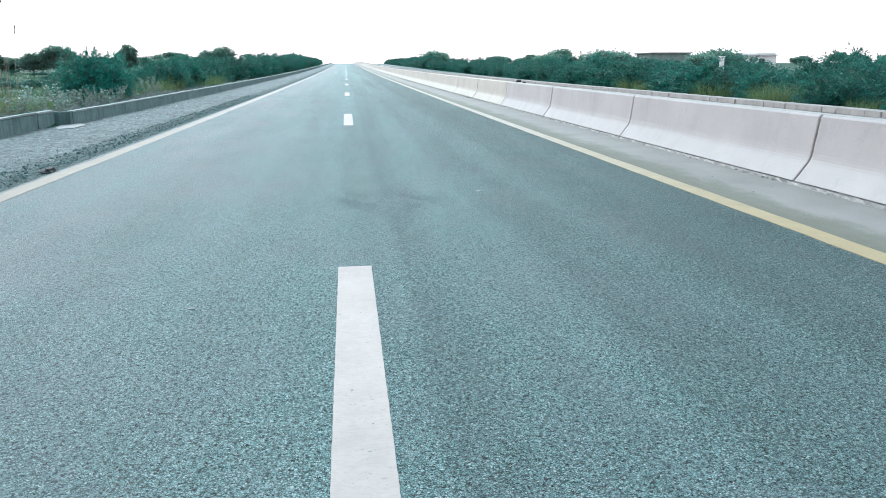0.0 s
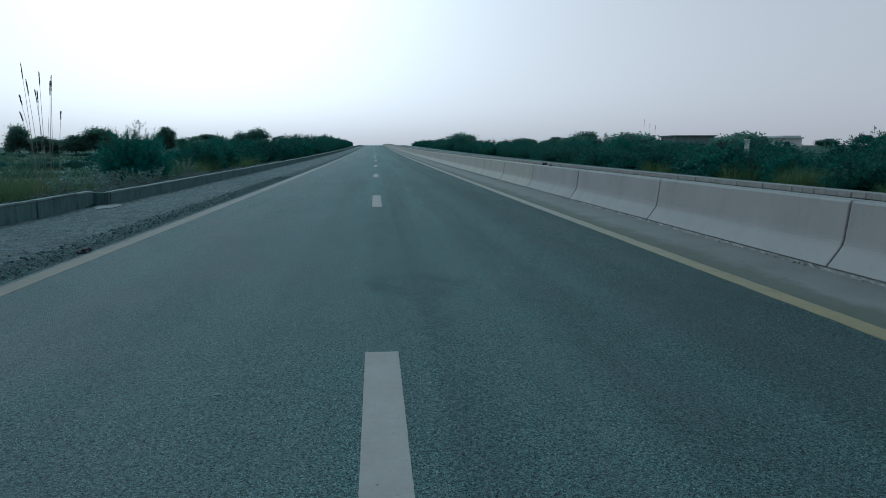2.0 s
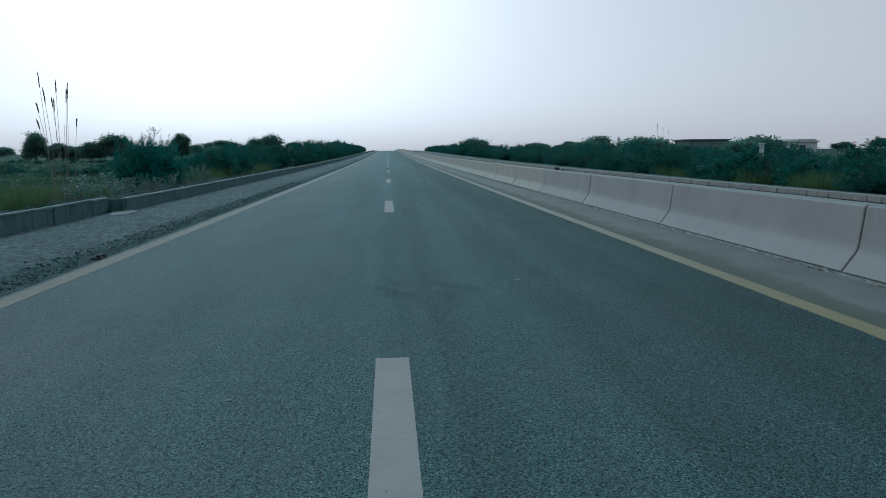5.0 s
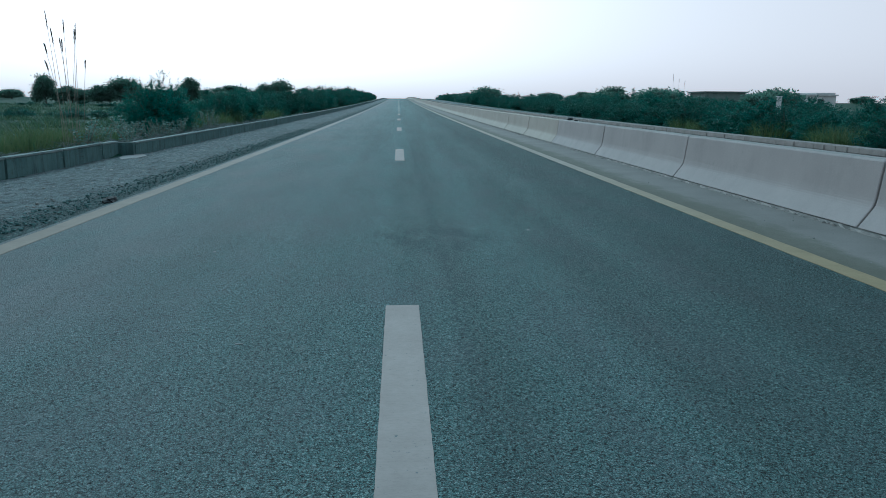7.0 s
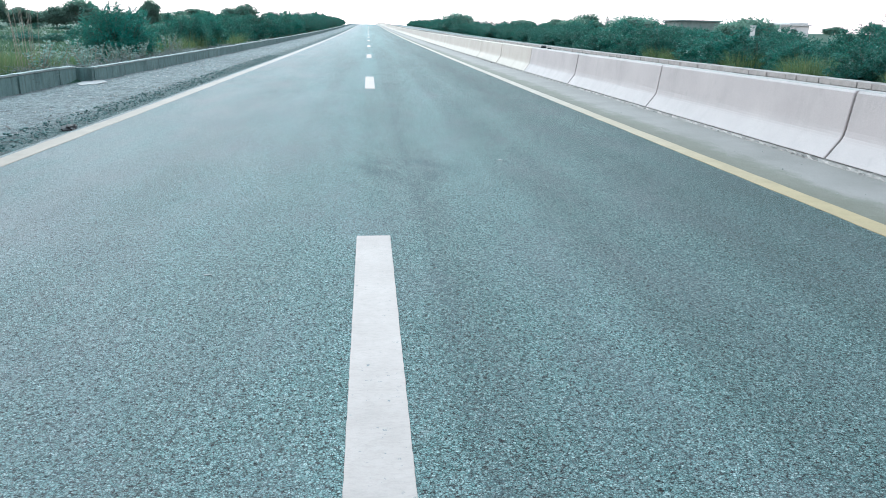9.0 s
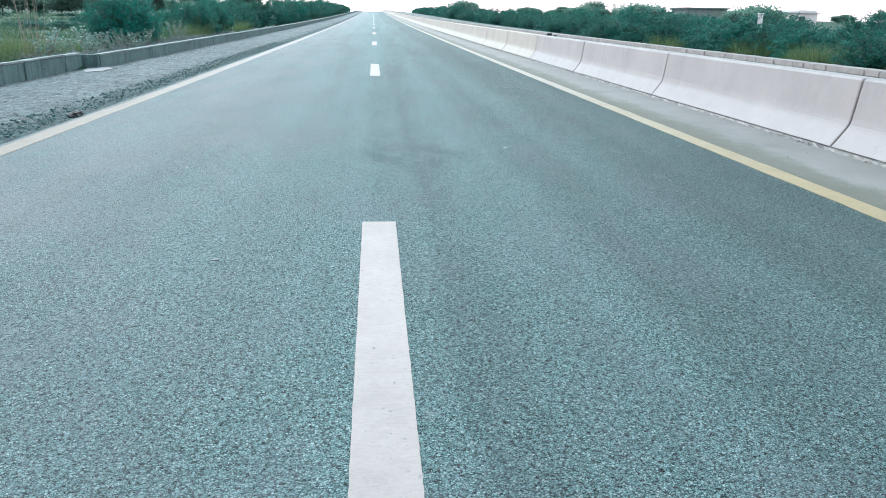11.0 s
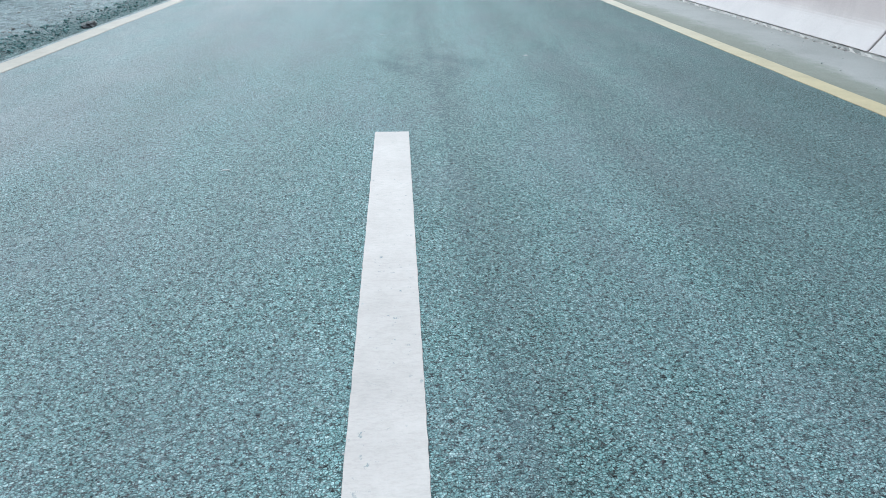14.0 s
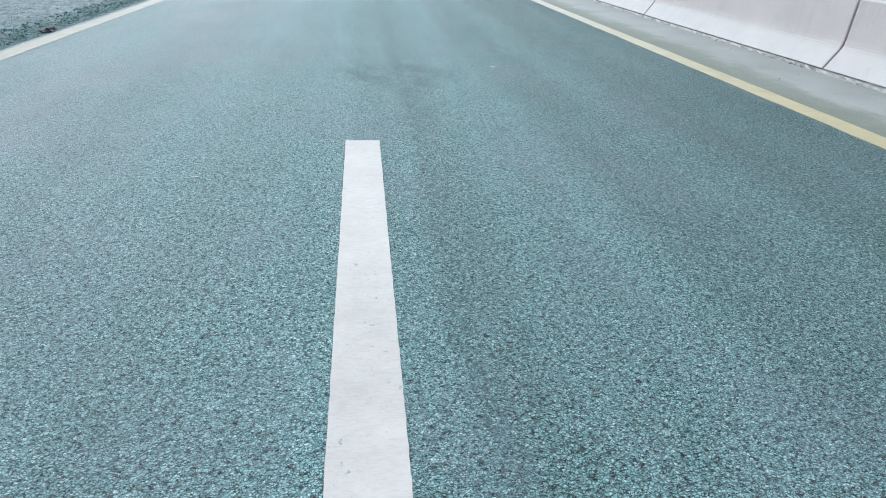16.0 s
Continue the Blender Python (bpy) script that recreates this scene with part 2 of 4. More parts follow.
def shoulder_material():
    n = Nodes("gravel_and_dust", 0.92, 0.2)
    col = n.mix(n.ramp(n.noise(1.2, 7, 0.65), (0.32, 0.0), (0.68, 1.0)), (0.100, 0.124, 0.126), (0.165, 0.188, 0.188))
    peb = n.cells(38, out="Color")
    bw = n.t.nodes.new("ShaderNodeRGBToBW")
    n.put(bw.inputs[0], peb)
    col = n.mix(1.0, col, n.ramp(bw.outputs[0], (0.1, 0.62), (0.6, 1.0), (0.95, 1.3)), "MULTIPLY")
    # loose dark chippings beside the carriageway
    edge = n.math("ADD", n.axis(0), n.math("MULTIPLY_ADD", n.noise(0.9, 6, 0.65), 0.6, -0.30))
    loose = n.ramp(n.math("ADD", edge, 4.75), (0.0, 0.0), (0.3, 0.3), (0.55, 0.92), (1.0, 0.92))
    col = n.mix(loose, col, n.mix(n.ramp(bw.outputs[0], (0.3, 0.0), (0.9, 1.0)), (0.018, 0.036, 0.036), (0.07, 0.105, 0.10)))
    ruts = n.ramp(n.noise(2.4, 5, 0.6, n.stretch(1.0, 0.12, 1.0)), (0.55, 0.0), (0.7, 0.45))
    col = n.mix(ruts, col, (0.08, 0.09, 0.085))
    n.base(col)
    col2 = n.ramp(n.noise(9, 7, 0.72, n.stretch(1.0, 0.5, 1.0)), (0.40, 0.48), (0.55, 1.08))
    n.base(n.mix(1.0, col, col2, "MULTIPLY"))
    n.bump(n.math("ADD", n.math("MULTIPLY", n.cells(38), -0.8), n.noise(10, 6, 0.65)), 1.0, 0.04)
    return n.m


def soil_material():
    n = Nodes("soil_and_weeds", 0.95, 0.1)
    col = n.mix(n.ramp(n.noise(0.12, 7, 0.65), (0.35, 0.0), (0.65, 1.0)), (0.028, 0.055, 0.038), (0.018, 0.050, 0.034))
    col = n.mix(n.ramp(n.noise(0.9, 7, 0.7), (0.5, 0.0), (0.75, 0.6)), col, (0.055, 0.068, 0.048))
    bands = n.ramp(n.noise(0.5, 4, 0.6, n.stretch(0.05, 0.35, 1.0)), (0.5, 0.0), (0.7, 0.6))
    col = n.mix(bands, col, (0.04, 0.075, 0.035))
    fine = n.ramp(n.noise(14, 5, 0.7), (0.3, 0.6), (0.7, 1.25))
    n.base(n.mix(1.0, col, fine, "MULTIPLY"))
    n.bump(n.noise(5, 7, 0.7), 0.9, 0.08)
    return n.m


def leaf_material(name, c1, c2, c3, glow=0.35):
    n = Nodes(name, 0.55, 0.25)
    col = n.ramp(n.island, (0.0, c1), (0.55, c2), (0.93, c2), (1.0, c3))
    col = n.mix(1.0, col, n.ramp(n.noise(0.8, 3), (0.3, 0.75), (0.7, 1.2)), "MULTIPLY")
    col = n.mix(1.0, col, n.ramp(n.info, (0.0, 0.8), (1.0, 1.2)), "MULTIPLY")
    n.base(col)
    tr = n.t.nodes.new("ShaderNodeBsdfTranslucent")
    n.put(tr.inputs["Color"], n.mix(0.3, col, (0.12, 0.24, 0.12)))
    mx = n.t.nodes.new("ShaderNodeMixShader")
    mx.inputs[0].default_value = glow
    n.t.links.new(n.b.outputs[0], mx.inputs[1])
    n.t.links.new(tr.outputs[0], mx.inputs[2])
    n.t.links.new(mx.outputs[0], n.out.inputs[0])
    return n.m


def plain_material(name, c1, c2, scale=6.0, rough=0.85, island=False):
    n = Nodes(name, rough, 0.2)
    col = n.mix(n.island if island else n.ramp(n.noise(scale, 6, 0.65), (0.3, 0.0), (0.7, 1.0)), c1, c2)
    col = n.mix(1.0, col, n.ramp(n.noise(scale * 9, 4, 0.6), (0.3, 0.8), (0.7, 1.15)), "MULTIPLY")
    n.base(col)
    n.bump(n.noise(scale * 5, 5, 0.65), 0.5, 0.01)
    return n.m


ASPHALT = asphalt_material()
WHITE = paint_material("white_road_paint", (0.315, 0.278, 0.254), (0.27, 0.241, 0.22), wear=0.8)
# second colour of the edge paints holds the far-off glare
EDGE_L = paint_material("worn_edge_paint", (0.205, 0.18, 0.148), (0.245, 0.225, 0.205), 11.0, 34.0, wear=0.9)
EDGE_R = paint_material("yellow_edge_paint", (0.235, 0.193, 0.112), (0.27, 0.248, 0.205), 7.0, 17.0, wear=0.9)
BARRIER = concrete_material("barrier_concrete", (0.280, 0.260, 0.250), (0.345, 0.320, 0.306), (0.15, 0.15, 0.138), 0.9, streaks=0.42)
BARRIER_OLD = concrete_material("weathered_barrier_concrete", (0.315, 0.29, 0.25), (0.38, 0.352, 0.305), (0.20, 0.185, 0.15), 0.9, streaks=0.3)
MORTAR = concrete_material("rough_mortar", (0.20, 0.19, 0.175), (0.31, 0.29, 0.265), (0.03, 0.03, 0.027), 14.0, own=False, streaks=0.9, grain=1.0)
COPING = concrete_material("coping_concrete", (0.24, 0.228, 0.21), (0.34, 0.322, 0.30), (0.10, 0.10, 0.095), 6.0, streaks=0.5, grain=0.7)
WALL_DARK = concrete_material("dark_concrete", (0.075, 0.085, 0.08), (0.13, 0.14, 0.13), (0.03, 0.03, 0.03), 1.5, own=False)
# kerb face and cap colours carry the shaded side and the lit top
KERB = kerb_material("shaded_kerb_concrete", (0.055, 0.098, 0.095), (0.11, 0.165, 0.158), 0.65)
KERB_TOP = kerb_material("lit_kerb_top", (0.12, 0.155, 0.15), (0.21, 0.25, 0.24), 0.5)
SAND = plain_material("pale_sand", (0.17, 0.168, 0.165), (0.23, 0.225, 0.218))
GUTTER, SHOULDER, SOIL = gutter_material(), shoulder_material(), soil_material()
STONE = plain_material("grey_stone", (0.13, 0.14, 0.135), (0.30, 0.30, 0.28), 20, island=True)
DARKSTONE = plain_material("dark_chipping", (0.02, 0.05, 0.048), (0.085, 0.135, 0.128), 20, island=True)
TAR = plain_material("black_tar", (0.012, 0.014, 0.015), (0.03, 0.033, 0.034), 20)
BARK = plain_material("grey_brown_bark", (0.07, 0.06, 0.05), (0.14, 0.12, 0.10), 12)
LEAF = leaf_material("mesquite_leaf", (0.007, 0.060, 0.050), (0.017, 0.105, 0.085), (0.06, 0.15, 0.10), 0.28)
LEAF_B = leaf_material("bush_leaf", (0.010, 0.085, 0.070), (0.022, 0.135, 0.110), (0.08, 0.18, 0.14))
# third colour of the broad leaf paints in its white highlights
LEAF_C = leaf_material("broad_pale_leaf", (0.10, 0.18, 0.15), (0.17, 0.25, 0.22), (0.31, 0.36, 0.33), 0.2)
# far trees: distance haze put into a paler leaf colour and higher glow
LEAF_HAZED = leaf_material("hazed_tree_leaf", (0.10, 0.155, 0.135), (0.13, 0.19, 0.165), (0.16, 0.205, 0.17), 0.7)
GRASS = leaf_material("yellow_green_grass", (0.05, 0.09, 0.034), (0.11, 0.135, 0.05), (0.185, 0.18, 0.09), 0.4)
GRASS_G = leaf_material("green_weeds", (0.035, 0.075, 0.045), (0.06, 0.105, 0.06), (0.115, 0.13, 0.075), 0.3)
REED = plain_material("dry_reed", (0.13, 0.13, 0.10), (0.20, 0.19, 0.15), 15)
TWIG = plain_material("grey_dead_twig", (0.10, 0.125, 0.12), (0.20, 0.225, 0.215), 15, island=True)
CHIP = plain_material("pale_stone_chip", (0.19, 0.20, 0.19), (0.27, 0.28, 0.265), 30)
PLUME = plain_material("brown_plume", (0.09, 0.085, 0.075), (0.19, 0.17, 0.14), 30, island=True)
PLASTER = plain_material("pale_plaster", (0.42, 0.43, 0.42), (0.52, 0.52, 0.50), 1.5)
# mud plaster shifted to grey-teal: distance haze put into its colour
MUD = plain_material("hazed_mud_plaster", (0.10, 0.135, 0.125), (0.15, 0.185, 0.17), 1.5)
DARK = plain_material("shaded_opening", (0.02, 0.022, 0.022), (0.035, 0.037, 0.036), 3)


# ---- builders ----
def mesh_of(name, verts, faces, material, smooth=False):
    me = bpy.data.meshes.new(name)
    me.from_pydata([tuple(v) for v in verts], [], [tuple(f) for f in faces])
    me.materials.append(material)
    if smooth:
        me.polygons.foreach_set("use_smooth", [True] * len(me.polygons))
    me.update()
    return me


def part(name, me, parent, label=""):
    """One mesh object under a thing or a part."""
    ob = new(name, me)
    ob.parent = parent
    return tagged(ob, label)


def from_bmesh(name, bm, material, smooth=False):
    me = bpy.data.meshes.new(name)
    bmesh.ops.recalc_face_normals(bm, faces=bm.faces)
    bm.to_mesh(me)
    bm.free()
    me.materials.append(material)
    if smooth:
        me.polygons.foreach_set("use_smooth", [True] * len(me.polygons))
    return me


def smoothstep(a, b, v):
    u = min(1.0, max(0.0, (v - a) / (b - a)))
    return u * u * (3 - 2 * u)


def rise(y):
    """Height of the carriageway: a long gentle rise to a low crest about 380 m ahead."""
    return 2.15 * smoothstep(10, 400, y) - 2.8 * smoothstep(400, 900, y)


STATIONS = [-40 + 2.0 * k for k in range(20)] + [0.5 * k for k in range(120)] + [60 + 4.0 * k for k in range(60)] + [300 + 20.0 * k for k in range(26)]


def ribbon(name, profile, material, stations=STATIONS, jitter=0.0, seed=3):
    """A solid strip along the road: profile is a closed loop of (x, z) points, clockwise seen from behind."""
    rng = random.Random(seed)
    n, verts, faces = len(profile), [], []
    for y in stations:
        for x, z in profile:
            verts.append((x + rng.uniform(-jitter, jitter), y, z + rise(y)))
    for k in range(len(stations) - 1):
        for i in range(n):
            j = (i + 1) % n
            faces.append((k * n + i, k * n + j, (k + 1) * n + j, (k + 1) * n + i))
    faces.append(tuple(range(n))[::-1])
    faces.append(tuple((len(stations) - 1) * n + i for i in range(n)))
    bm = bmesh.new()
    bm.from_mesh(mesh_of(name, verts, faces, material))
    return new(name, from_bmesh(name, bm, material))


def box_bm(x0, x1, y0, y1, z0, z1, bevel=0.0):
    bm = bmesh.new()
    bmesh.ops.create_cube(bm, size=1.0, matrix=Matrix.LocRotScale(((x0 + x1) / 2, (y0 + y1) / 2, (z0 + z1) / 2), None, (x1 - x0, y1 - y0, z1 - z0)))
    if bevel:
        bmesh.ops.bevel(bm, geom=bm.edges[:], offset=bevel, segments=2, affect="EDGES")
    return bm


def tube(path, radii, sides=5):
    """Verts and faces of a tapered tube along a path."""
    verts, faces = [], []
    for k, p in enumerate(path):
        d = (Vector(path[min(k + 1, len(path) - 1)]) - Vector(path[max(k - 1, 0)])).normalized()
        a = d.orthogonal().normalized()
        b = d.cross(a)
        for i in range(sides):
            w = 2 * math.pi * i / sides
            verts.append(Vector(p) + (a * math.cos(w) + b * math.sin(w)) * radii[k])
    for k in range(len(path) - 1):
        for i in range(sides):
            j = (i + 1) % sides
            faces.append((k * sides + i, k * sides + j, (k + 1) * sides + j, (k + 1) * sides + i))
    faces.append(tuple(range(sides))[::-1])
    faces.append(tuple((len(path) - 1) * sides + i for i in range(sides)))
    return verts, faces


def add_to(store, piece):
    o = len(store[0])
    store[0].extend(piece[0])
    store[1].extend(tuple(i + o for i in f) for f in piece[1])


def leaf_fan(points, ways, lengths, widths, rng):
    """A diamond leaf at each point, along its way."""
    p, w = np.asarray(points, float), np.asarray(ways, float)
    w /= np.linalg.norm(w, axis=1)[:, None] + 1e-9
    side = np.cross(w, rng.normal(size=w.shape))
    side /= np.linalg.norm(side, axis=1)[:, None] + 1e-9
    ln, wd = np.asarray(lengths)[:, None], np.asarray(widths)[:, None]
    mid = p + w * ln * 0.5
    v = np.stack([p, mid + side * wd * 0.5, p + w * ln, mid - side * wd * 0.5], 1).reshape(-1, 3)
    return v, np.arange(len(v)).reshape(-1, 4)


def shrub(name, seed, height, radius, stems, twigs, leaves, leaf, leaf_mat, droop=0.25, upright=0.0, shoots=6, label="", category="shrub", group="", stem_r=0.03, bare=0.18):
    """A many-stemmed thorn shrub: stems that arch outwards, twigs along them, small leaves along the twigs, a few long shoots."""
    rng = np.random.default_rng(seed)
    root = new(name)
    wood, pts, ways = ([], []), [], []
    for s in range(stems + shoots):
        az = rng.uniform(0, 2 * math.pi)
        el = math.asin(min(0.99, rng.uniform(0.12 + upright, 1.0)))
        long = s >= stems
        reach = rng.uniform(0.72, 1.02) * (rng.uniform(1.0, 1.12) if long else 1.0)
        tip = np.array([math.cos(az) * math.cos(el) * radius, math.sin(az) * math.cos(el) * radius, (0.12 + 0.88 * math.sin(el)) * height]) * reach
        start = np.array([rng.normal(0, 0.05), rng.normal(0, 0.05), -0.05]) * radius
        mid = start * 0.5 + tip * 0.5 + np.array([0, 0, droop * height * math.cos(el)]) + rng.normal(0, 0.06, 3) * radius
        u = np.linspace(0, 1, 7)[:, None]
        path = (1 - u) ** 2 * start + 2 * u * (1 - u) * mid + u * u * tip
        r0 = stem_r * rng.uniform(0.5, 1.0) * (0.5 if long else 1)
        add_to(wood, tube([Vector(q) for q in path], [r0 * (1 - 0.88 * k / 6) for k in range(7)], 4))
        for _ in range(twigs // 2 if long else twigs):
            a = rng.uniform(bare, 1.0)
            q = (1 - a) ** 2 * start + 2 * a * (1 - a) * mid + a * a * tip
            tang = 2 * (1 - a) * (mid - start) + 2 * a * (tip - mid)
            d = tang / (np.linalg.norm(tang) + 1e-9) * 0.8 + rng.normal(0, 0.3 if long else 0.55, 3) + np.array([0, 0, 0.15])
            d /= np.linalg.norm(d) + 1e-9
            ln = radius * rng.uniform(0.14, 0.34) * (0.5 if long else 1)
            end = q + d * ln + np.array([0, 0, -0.12 * ln])
            add_to(wood, tube([Vector(q), Vector(end)], [r0 * 0.22, r0 * 0.08], 3))
            count = leaves // 3 if long else leaves
            f = rng.uniform(0.1, 1.05, count)[:, None]
            pts.append(q + (end - q) * f + rng.normal(0, 0.012 * radius, (count, 3)))
            ways.append(d * (1.0 if long else 0.55) + rng.normal(0, 0.3 if long else 0.6, (count, 3)))
    pts, ways = np.concatenate(pts), np.concatenate(ways)
    keep = pts[:, 2] > 0.03
    pts, ways = pts[keep], ways[keep]
    n = len(pts)
    v, f = leaf_fan(pts, ways, leaf * rng.uniform(0.6, 1.4, n), leaf * rng.uniform(0.16, 0.34, n), rng)
    part("branchwork", mesh_of("branchwork", *wood, BARK), root, "thin grey-brown thorny stems")
    part("crown", mesh_of("crown", v, f, leaf_mat), root)
    return tagged(root, label, category, group)


def tree(name, seed, height, radius, leaf_mat, leaf=0.48, clumps=60, per=120, label="", group=""):
    """A broad tree: tapered trunk, forked limbs and a crown of many leaf clumps with gaps."""
    rng = np.random.default_rng(seed)
    root = new(name)
    wood, pts, ways = ([], []), [], []
    fork = np.array([0, 0, height * 0.36])
    add_to(wood, tube([Vector((0, 0, -0.3)), Vector((0.04, 0.02, height * 0.15)), Vector(fork)], [height * 0.03, height * 0.024, height * 0.02], 7))
    for c in range(clumps):
        az, el = rng.uniform(0, 2 * math.pi), math.asin(rng.uniform(-0.62, 1.0))
        rr = rng.uniform(0.55, 1.0)
        centre = fork + np.array([math.cos(az) * math.cos(el) * radius * rr, math.sin(az) * math.cos(el) * radius * rr, height * 0.1 + math.sin(el) * height * 0.5 * rr])
        if c % 3 == 0:
            bend = (fork + centre) / 2 + np.array([0, 0, 0.06 * height])
            add_to(wood, tube([Vector(fork), Vector(bend), Vector(centre)], [height * 0.017, height * 0.010, height * 0.003], 5))
        size = radius * rng.uniform(0.22, 0.40)
        off = rng.normal(0, 0.5, (per, 3)) * size * np.array([1, 1, 0.75])
        pts.append(centre + off)
        ways.append(off + rng.normal(0, 0.4, (per, 3)) * size)
    pts, ways = np.concatenate(pts), np.concatenate(ways)
    n = len(pts)
    v, f = leaf_fan(pts, ways, leaf * rng.uniform(0.6, 1.3, n), leaf * rng.uniform(0.35, 0.6, n), rng)
    part("trunk", mesh_of("trunk", *wood, BARK), root)
    part("crown", mesh_of("crown", v, f, leaf_mat), root)
    return tagged(root, label, "tree", group)


def blades(seed, n, spread, height, width, lean=0.35):
    """Verts and faces of a tuft of arching grass blades."""
    rng = np.random.default_rng(seed)
    verts, faces = [], []
    for _ in range(n):
        az, r = rng.uniform(0, 2 * math.pi), spread * math.sqrt(rng.uniform(0, 1)) * 0.5
        b = np.array([math.cos(az) * r, math.sin(az) * r, -0.03])
        w = rng.uniform(0, 2 * math.pi)
        h = height * rng.uniform(0.45, 1.0)
        out = np.array([math.cos(w), math.sin(w), 0]) * h * rng.uniform(0.1, 1.0) * lean + b * 0.6 * np.array([1, 1, 0])
        side = np.array([-math.sin(w), math.cos(w), 0]) * width * 0.5
        p1, p2 = b + out * 0.3 + np.array([0, 0, h * 0.6]), b + out + np.array([0, 0, h])
        o = len(verts)
        verts += [b - side, b + side, p1 + side * 0.8, p1 - side * 0.8, p2]
        faces += [(o, o + 1, o + 2, o + 3), (o + 3, o + 2, o + 4)]
    return verts, faces


def pebble(rng, size):
    """A rough stone as verts and faces, resting on z = 0."""
    bm = bmesh.new()
    bmesh.ops.create_icosphere(bm, subdivisions=1, radius=0.5)
    sq = (rng.uniform(0.7, 1.2), rng.uniform(0.7, 1.2), rng.uniform(0.4, 0.75))
    for v in bm.verts:
        v.co = Vector((v.co.x * sq[0], v.co.y * sq[1], v.co.z * sq[2])) * size * rng.uniform(0.8, 1.15)
        v.co.z += size * sq[2] * 0.32
    bm.verts.index_update()
    out = [v.co.copy() for v in bm.verts], [tuple(v.index for v in f.verts) for f in bm.faces]
    bm.free()
    return out


# ---- ground ----
def ground_height(x, y):
    z = rise(y) - 0.06
    if x < -6.4:
        z += 0.16 * smoothstep(-6.4, -6.9, x) * (1 - smoothstep(-7.6, -9.0, x)) - 0.45 * smoothstep(-7.4, -10.5, x)
        z += 0.10 * noise.noise(Vector((x * 0.5, y * 0.5, 0.3))) + 0.05 * noise.noise(Vector((x * 1.7, y * 1.7, 2.0)))
    if x > 5.9:
        z += -0.75 * smoothstep(14.5, 18.5, x)
    return z - 0.10 * (-6.3 < x < 5.6)


def build_ground():
    xs = [-3000, -1500, -700, -350, -200, -120, -80, -60, -45, -36, -30, -26, -22, -19, -17, -15.5, -14, -13, -12, -11, -10.2, -9.5, -9, -8.5, -8, -7.6, -7.2, -6.9, -6.6, -6.4, -6.25, -4, 0, 4, 5.55, 6, 8, 11, 14, 15.5, 17, 19, 22, 26, 32, 40, 60, 100, 180, 350, 800, 1500, 3000]
    ys = [-3000, -1000, -300, -100, -40, -20, -8, 0] + [4 + 0.6 * k for k in range(70)] + [46 + 3.0 * k for k in range(30)] + [136 + 12.0 * k for k in range(40)] + [640, 720, 820, 1000, 1400, 2000, 3000]
    verts = [(x, y, ground_height(x, y)) for y in ys for x in xs]
    w = len(xs)
    faces = [(r * w + c, r * w + c + 1, (r + 1) * w + c + 1, (r + 1) * w + c) for r in range(len(ys) - 1) for c in range(w - 1)]
    ob = new("ground", mesh_of("ground", verts, faces, SOIL, True))
    return tagged(ob, "flat weedy soil and scrub land beside the road", "ground", kind="structure")


build_ground()
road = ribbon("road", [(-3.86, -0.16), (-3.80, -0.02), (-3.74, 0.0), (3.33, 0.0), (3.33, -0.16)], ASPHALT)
tagged(road, "long straight two-lane carriageway of worn grey asphalt", "road", kind="structure")
gutter = ribbon("pavement", [(3.33, -0.16), (3.33, -0.001), (4.2, 0.0), (4.80, 0.004), (4.80, -0.16)], GUTTER)
tagged(gutter, "dusty concrete strip between yellow line and barrier", "pavement", kind="structure")
opposite = ribbon("road", [(5.95, -0.16), (5.95, 0.0), (13.6, 0.0), (13.6, -0.16)], ASPHALT)
tagged(opposite, "opposite carriageway of grey asphalt behind the median", "road", kind="structure")


def build_shoulder():
    """The uneven dirt shoulder between road and kerb."""
    rng = random.Random(5)
    xs = [-6.9, -6.4, -6.2, -6.0, -5.8, -5.6, -5.4, -5.2, -5.0, -4.8, -4.6, -4.45, -4.3, -4.2, -4.1, -4.0, -3.92, -3.84, -3.76]
    ys = [-40, -20, -8, 0] + [4 + 0.18 * k for k in range(160)] + [33 + 0.8 * k for k in range(60)] + [81 + 5.0 * k for k in range(50)] + [340, 380, 450, 600, 800]
    verts = []
    for y in ys:
        for x in xs:
            e = smoothstep(-3.76, -4.15, x)
            z = rise(y) - 0.012 + e * (0.022 * noise.noise(Vector((x * 1.6, y * 0.5, 1))) + 0.022 * noise.noise(Vector((x * 5, y * 4, 5))) + 0.008 * noise.noise(Vector((x * 14, y * 12, 8))))
            z -= 0.03 * smoothstep(-3.8, -4.0, x) * (1 - smoothstep(-4.2, -4.7, x))
            verts.append((x, y, z))
    w = len(xs)
    faces = [(r * w + c, r * w + c + 1, (r + 1) * w + c + 1, (r + 1) * w + c) for r in range(len(ys) - 1) for c in range(w - 1)]
    ob = new("pavement", mesh_of("pavement", verts, faces, SHOULDER, True))
    return tagged(ob, "unpaved shoulder of pale dust and loose gravel", "road shoulder", kind="structure")


build_shoulder()


